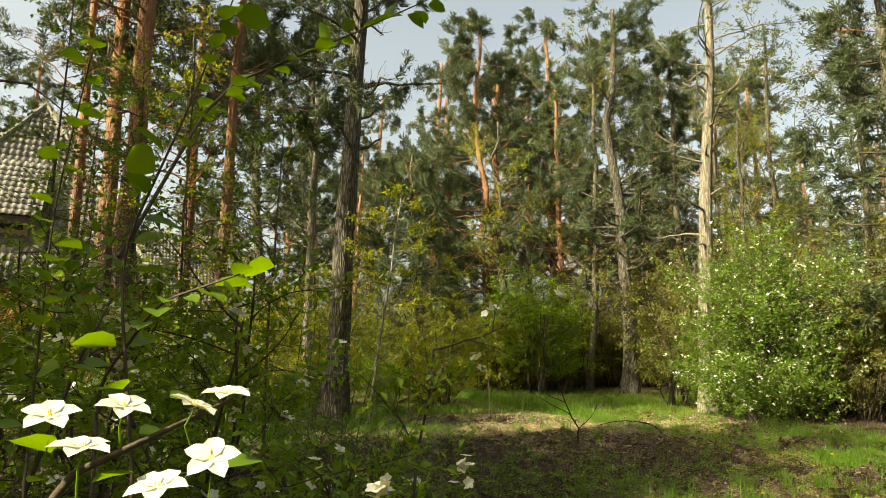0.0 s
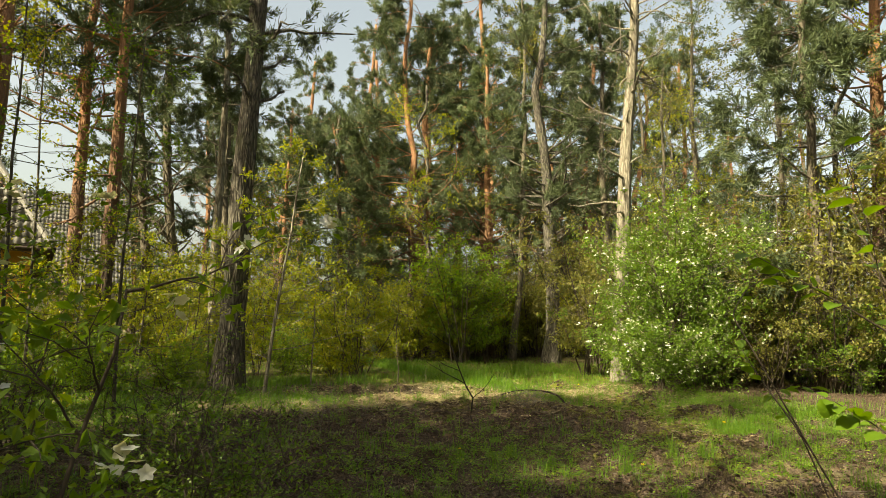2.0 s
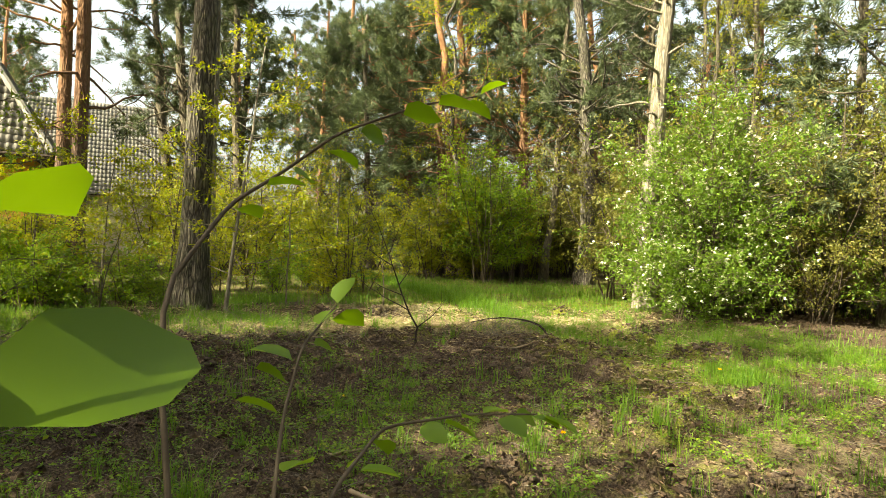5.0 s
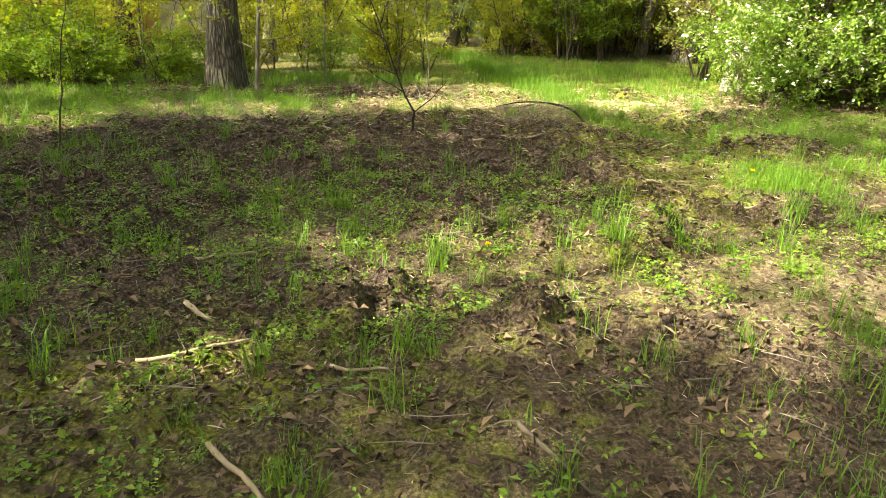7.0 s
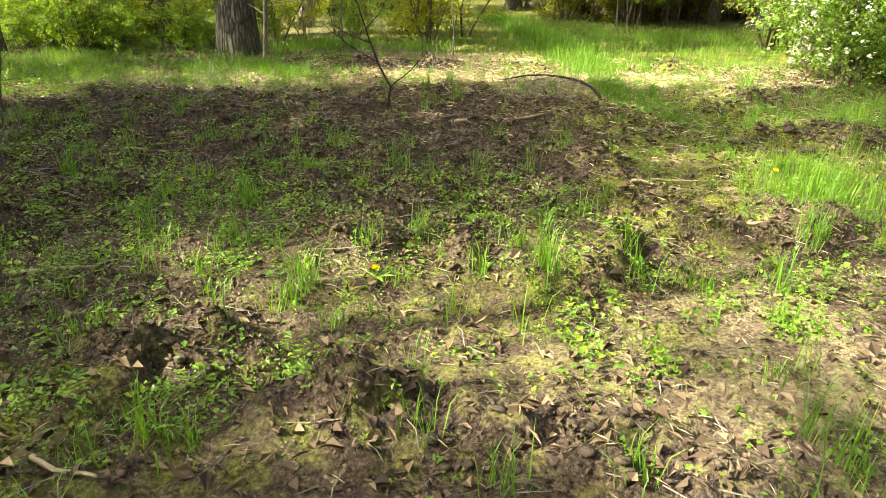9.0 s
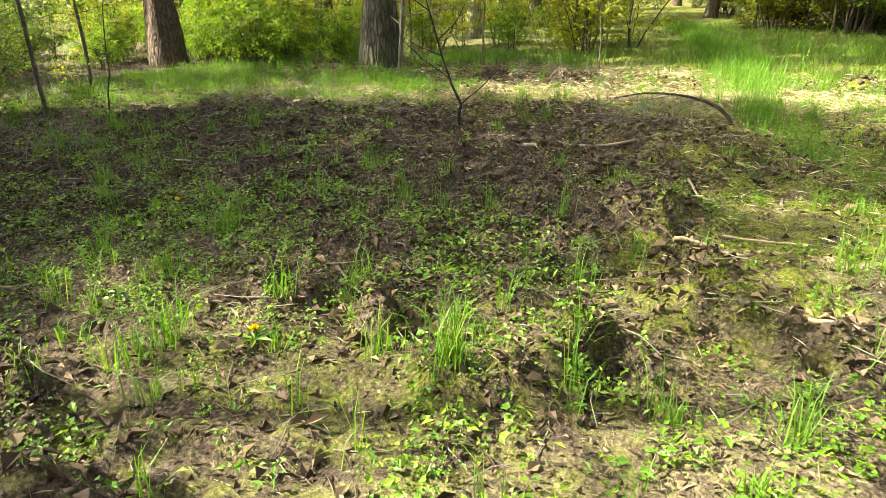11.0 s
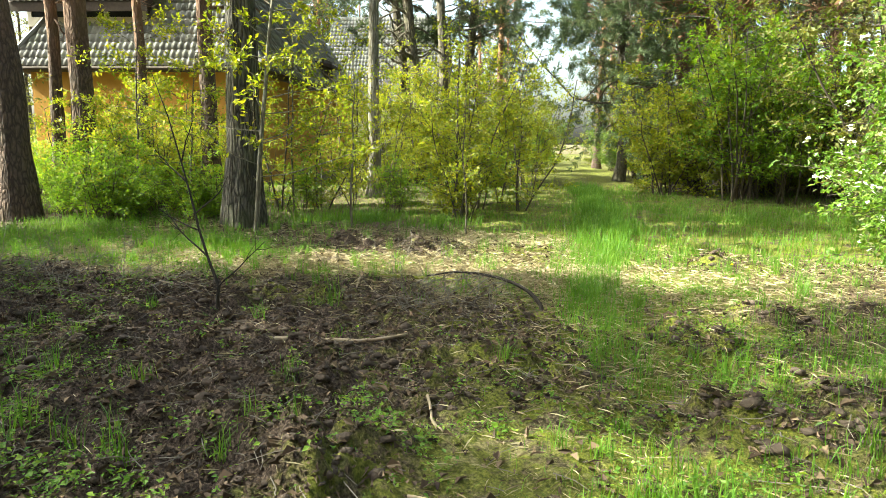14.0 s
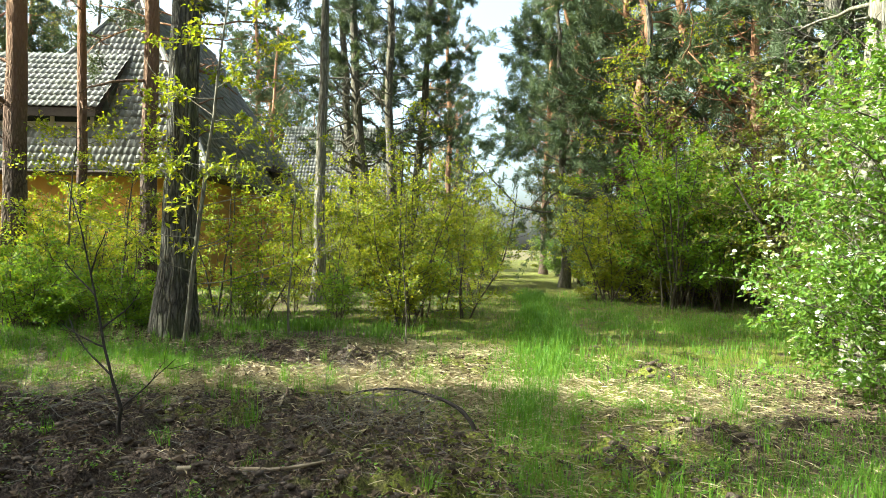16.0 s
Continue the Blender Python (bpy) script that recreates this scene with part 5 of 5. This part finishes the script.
    tagged(new("weeds", g.mesh("weeds", LEAF_WEED)), "low green weeds and clover among litter", "weeds", kind="stuff")
    # clods of dug soil
    g = Geo()
    bm = bmesh.new()
    bmesh.ops.create_icosphere(bm, subdivisions=1, radius=1.0)
    bv = np.array([v.co[:] for v in bm.verts])
    bf = np.array([[v.index for v in f.verts] for f in bm.faces])
    bm.free()
    p = scatter(rng, 52000, (-5, 1.5, 7, 13.5), lambda x, y: soil_zone(x, y) ** 1.5 * (0.25 + 0.75 * (vnoise(x, y, 4.0, 24) > 0.45)))
    p = np.concatenate([p, scatter(rng, 40000, (0, 2, 6, 14), lambda x, y: dug_spots(x, y) ** 2)])
    n = len(p)
    big = 0.006 + np.where(p[:, 1] > 6.5, 0.04, 0.022) * rng.uniform(0, 1, n) ** 3.2
    form = np.stack([big * rng.uniform(0.7, 1.5, n), big, big * rng.uniform(0.4, 0.75, n)], 1)
    v = bv[None] * rng.uniform(0.6, 1.35, (n, len(bv), 1)) * form[:, None] + p[:, None]
    g.put(v.reshape(-1, 3), (bf[None] + (np.arange(n) * len(bv))[:, None, None]).reshape(-1, 3))
    tagged(new("soil_clods", g.mesh("soil_clods", CLOD, True)), "crumbly clods of dark dug soil", "soil", kind="stuff")
    # fallen twigs
    g = Geo()
    p = scatter(rng, 6500, (-5.5, 1.2, 6.5, 12), lambda x, y: 0.3 + 0.5 * soil_zone(x, y))
    for q in p:
        a = rng.uniform(0, 2 * np.pi)
        ln, b = rng.uniform(0.05, 0.3), rng.normal(0, 0.3)
        e = np.array((math.cos(a), math.sin(a), rng.normal(0, 0.12)))
        f = np.array((math.cos(a + b), math.sin(a + b), rng.normal(0, 0.12)))
        g.tube([q + (0, 0, 0.01), q + e * ln * 0.5 + (0, 0, 0.015), q + (e + f) * ln * 0.5 + (0, 0, 0.01)], [0.003, 0.0025, 0.0015], 4)
    tagged(new("fallen_twigs", g.mesh("fallen_twigs", TWIG_GREY)), "thin fallen twigs lying on the litter", "twigs", kind="stuff")


build_cover()


# ---- leaves close to the walker ----
def hazel(seed, at, label, branches):
    """A young hazel; each branch: the points it runs through, and the leaves it bears."""
    rng = np.random.default_rng(seed)
    ob = thing("hazel_sapling", at, label, "sapling")
    for pts, count, size in branches:
        pts = np.array(pts, float) - np.array(at)
        k = np.linspace(0, len(pts) - 1, 5 * len(pts))
        line = np.stack([np.interp(k, range(len(pts)), pts[:, q]) for q in range(3)], 1)
        line[1:-1] = (line[:-2] + 2 * line[1:-1] + line[2:]) / 4
        g = Geo()
        g.tube(line, np.linspace(0.0038, 0.0014, len(line)), 7)
        br = part("branch", g, TWIG, ob, smooth=True)
        ways = np.gradient(line, axis=0)
        ways /= np.linalg.norm(ways, axis=1)[:, None]
        for i in range(count):
            f = Geo()
            q, wq = along(line, ways, 1.0 - 0.75 * (i / max(count, 1)) ** 1.1)
            d = around(rng, wq, rng.uniform(0.5, 1.2))
            d[2] = d[2] * 0.4 - 0.15
            s = size * rng.uniform(0.6, 1.15)
            f.oval([q + d * 0.015], [d], [np.array((0, 0, 1.0)) + rng.normal(0, 0.35, 3)], [s], [s * 0.8])
            part("leaf", f, LEAF_NEAR, br, smooth=True)
    return ob


hazel(81, (0.30, 0.10, float(height(0.30, 0.10))), "young hazel with round fresh leaves leaning over the way", [
    ([(0.30, 0.10, 0.0), (0.31, 0.02, 0.6), (0.31, -0.10, 1.05), (0.27, -0.14, 1.35), (0.20, -0.15, 1.62), (0.14, -0.16, 1.88), (0.07, -0.15, 2.12)], 20, 0.075),
    ([(0.22, -0.15, 1.5), (0.06, -0.10, 1.61), (-0.06, -0.08, 1.68), (-0.20, -0.05, 1.76)], 12, 0.07),
    ([(0.29, -0.13, 1.12), (0.15, -0.11, 1.22), (0.03, -0.08, 1.29)], 13, 0.075),
    ([(0.30, 0.04, 0.5), (0.24, 0.3, 1.1), (0.23, 0.50, 1.29), (0.24, 0.6, 1.37), (0.28, 0.7, 1.42)], 9, 0.06),
    ([(0.24, 0.3, 1.1), (0.30, 0.5, 1.2), (0.36, 0.64, 1.24), (0.50, 0.68, 1.25), (0.61, 0.68, 1.25)], 12, 0.065),
    ([(0.30, 0.04, 0.7), (0.10, 0.40, 1.45), (0.14, 0.56, 1.57), (0.20, 0.61, 1.62), (0.28, 0.65, 1.69), (0.41, 0.70, 1.75), (0.50, 0.71, 1.77)], 9, 0.07),
])
hazel(82, (-3.1, -1.75, float(height(-3.1, -1.75))), "thicket shrub with round leaves hanging close to the way", [
    ([(-3.1, -1.75, 0.0), (-2.98, -1.7, 0.8), (-2.85, -1.7, 1.35), (-2.95, -1.59, 1.75), (-2.88, -1.54, 2.01), (-2.83, -1.48, 2.26)], 26, 0.06),
    ([(-2.95, -1.59, 1.75), (-2.92, -1.3, 2.1), (-2.89, -1.17, 2.23), (-2.65, -1.21, 2.33), (-2.44, -1.24, 2.43)], 24, 0.05),
    ([(-2.98, -1.7, 0.8), (-3.2, -1.3, 1.4), (-3.25, -1.2, 1.9), (-3.2, -1.2, 2.3)], 26, 0.055),
    ([(-2.95, -1.6, 1.3), (-3.0, -1.5, 1.55), (-2.88, -1.6, 1.68), (-2.75, -1.65, 1.72)], 14, 0.05),
])


def flowering_twig():
    """The blossoming twig right beside the start of the walk."""
    rng = np.random.default_rng(6)
    ob = thing("flowering_twig", (-3.05, -2.1, float(height(-3.05, -2.1))), "slender twig with white five-petalled blossom and green leaves", "blossom")
    at = np.array(ob.location)
    g = Geo()
    pts = np.array([(-3.05, -2.1, -0.05), (-3.0, -2.08, 0.7), (-2.9, -2.05, 1.35), (-2.80, -2.02, 1.50), (-2.68, -1.97, 1.56)]) - at
    g.tube(pts, [0.008, 0.007, 0.005, 0.004, 0.002], 8)
    part("stem", g, TWIG, ob, smooth=True)
    for p in ((-2.71, -1.99, 1.555), (-2.685, -1.97, 1.565), (-2.77, -2.0, 1.555), (-2.77, -2.08, 1.53), (-2.82, -2.03, 1.55), (-2.68, -2.04, 1.515), (-2.71, -2.08, 1.50)):
        c = np.array(p) - at
        f = Geo()
        n = np.array((0.1, -0.25, 1.0)) + rng.normal(0, 0.15, 3)
        n /= np.linalg.norm(n)
        u = np.cross(n, (0.3, 1, 0.1))
        u /= np.linalg.norm(u)
        v = np.cross(n, u)
        a = np.arange(5) * 2 * np.pi / 5 + rng.uniform(0, 1)
        d = np.cos(a)[:, None] * u + np.sin(a)[:, None] * v + n * 0.15
        f.oval(np.tile(c, (5, 1)), d, np.tile(n, (5, 1)), np.full(5, 0.025), np.full(5, 0.0185), 0.14)
        fl = part("flower", f, PETAL, ob, "white five-petalled flower", smooth=True)
        e = Geo()
        k = 9
        e.blades(np.tile(c, (k, 1)) + rng.normal(0, 0.0015, (k, 3)), rng.uniform(0.004, 0.006, k), rng.normal(0, 0.3, (k, 2)), np.full(k, 0.0004))
        part("stamen_tuft", e, YELLOW, fl)
        s = Geo()
        s.tube([c - (0, 0, 0.002), c - n * 0.02, c - (0.0, 0.0, 0.04)], [0.001, 0.001, 0.0012], 5)
        part("stalk", s, LEAF_NEAR, fl)
    for _ in range(16):
        f = Geo()
        q = pts[2] + (pts[4] - pts[2]) * rng.uniform(0, 1) + rng.normal(0, 0.03, 3) - (0, 0, 0.02)
        f.oval([q], [unit(rng, 1)[0] * (1, 1, 0.4)], [np.array((0, 0, 1.0)) + rng.normal(0, 0.3, 3)], [rng.uniform(0.03, 0.055)], [rng.uniform(0.025, 0.04)])
        part("leaf", f, LEAF_NEAR, ob, smooth=True)


flowering_twig()
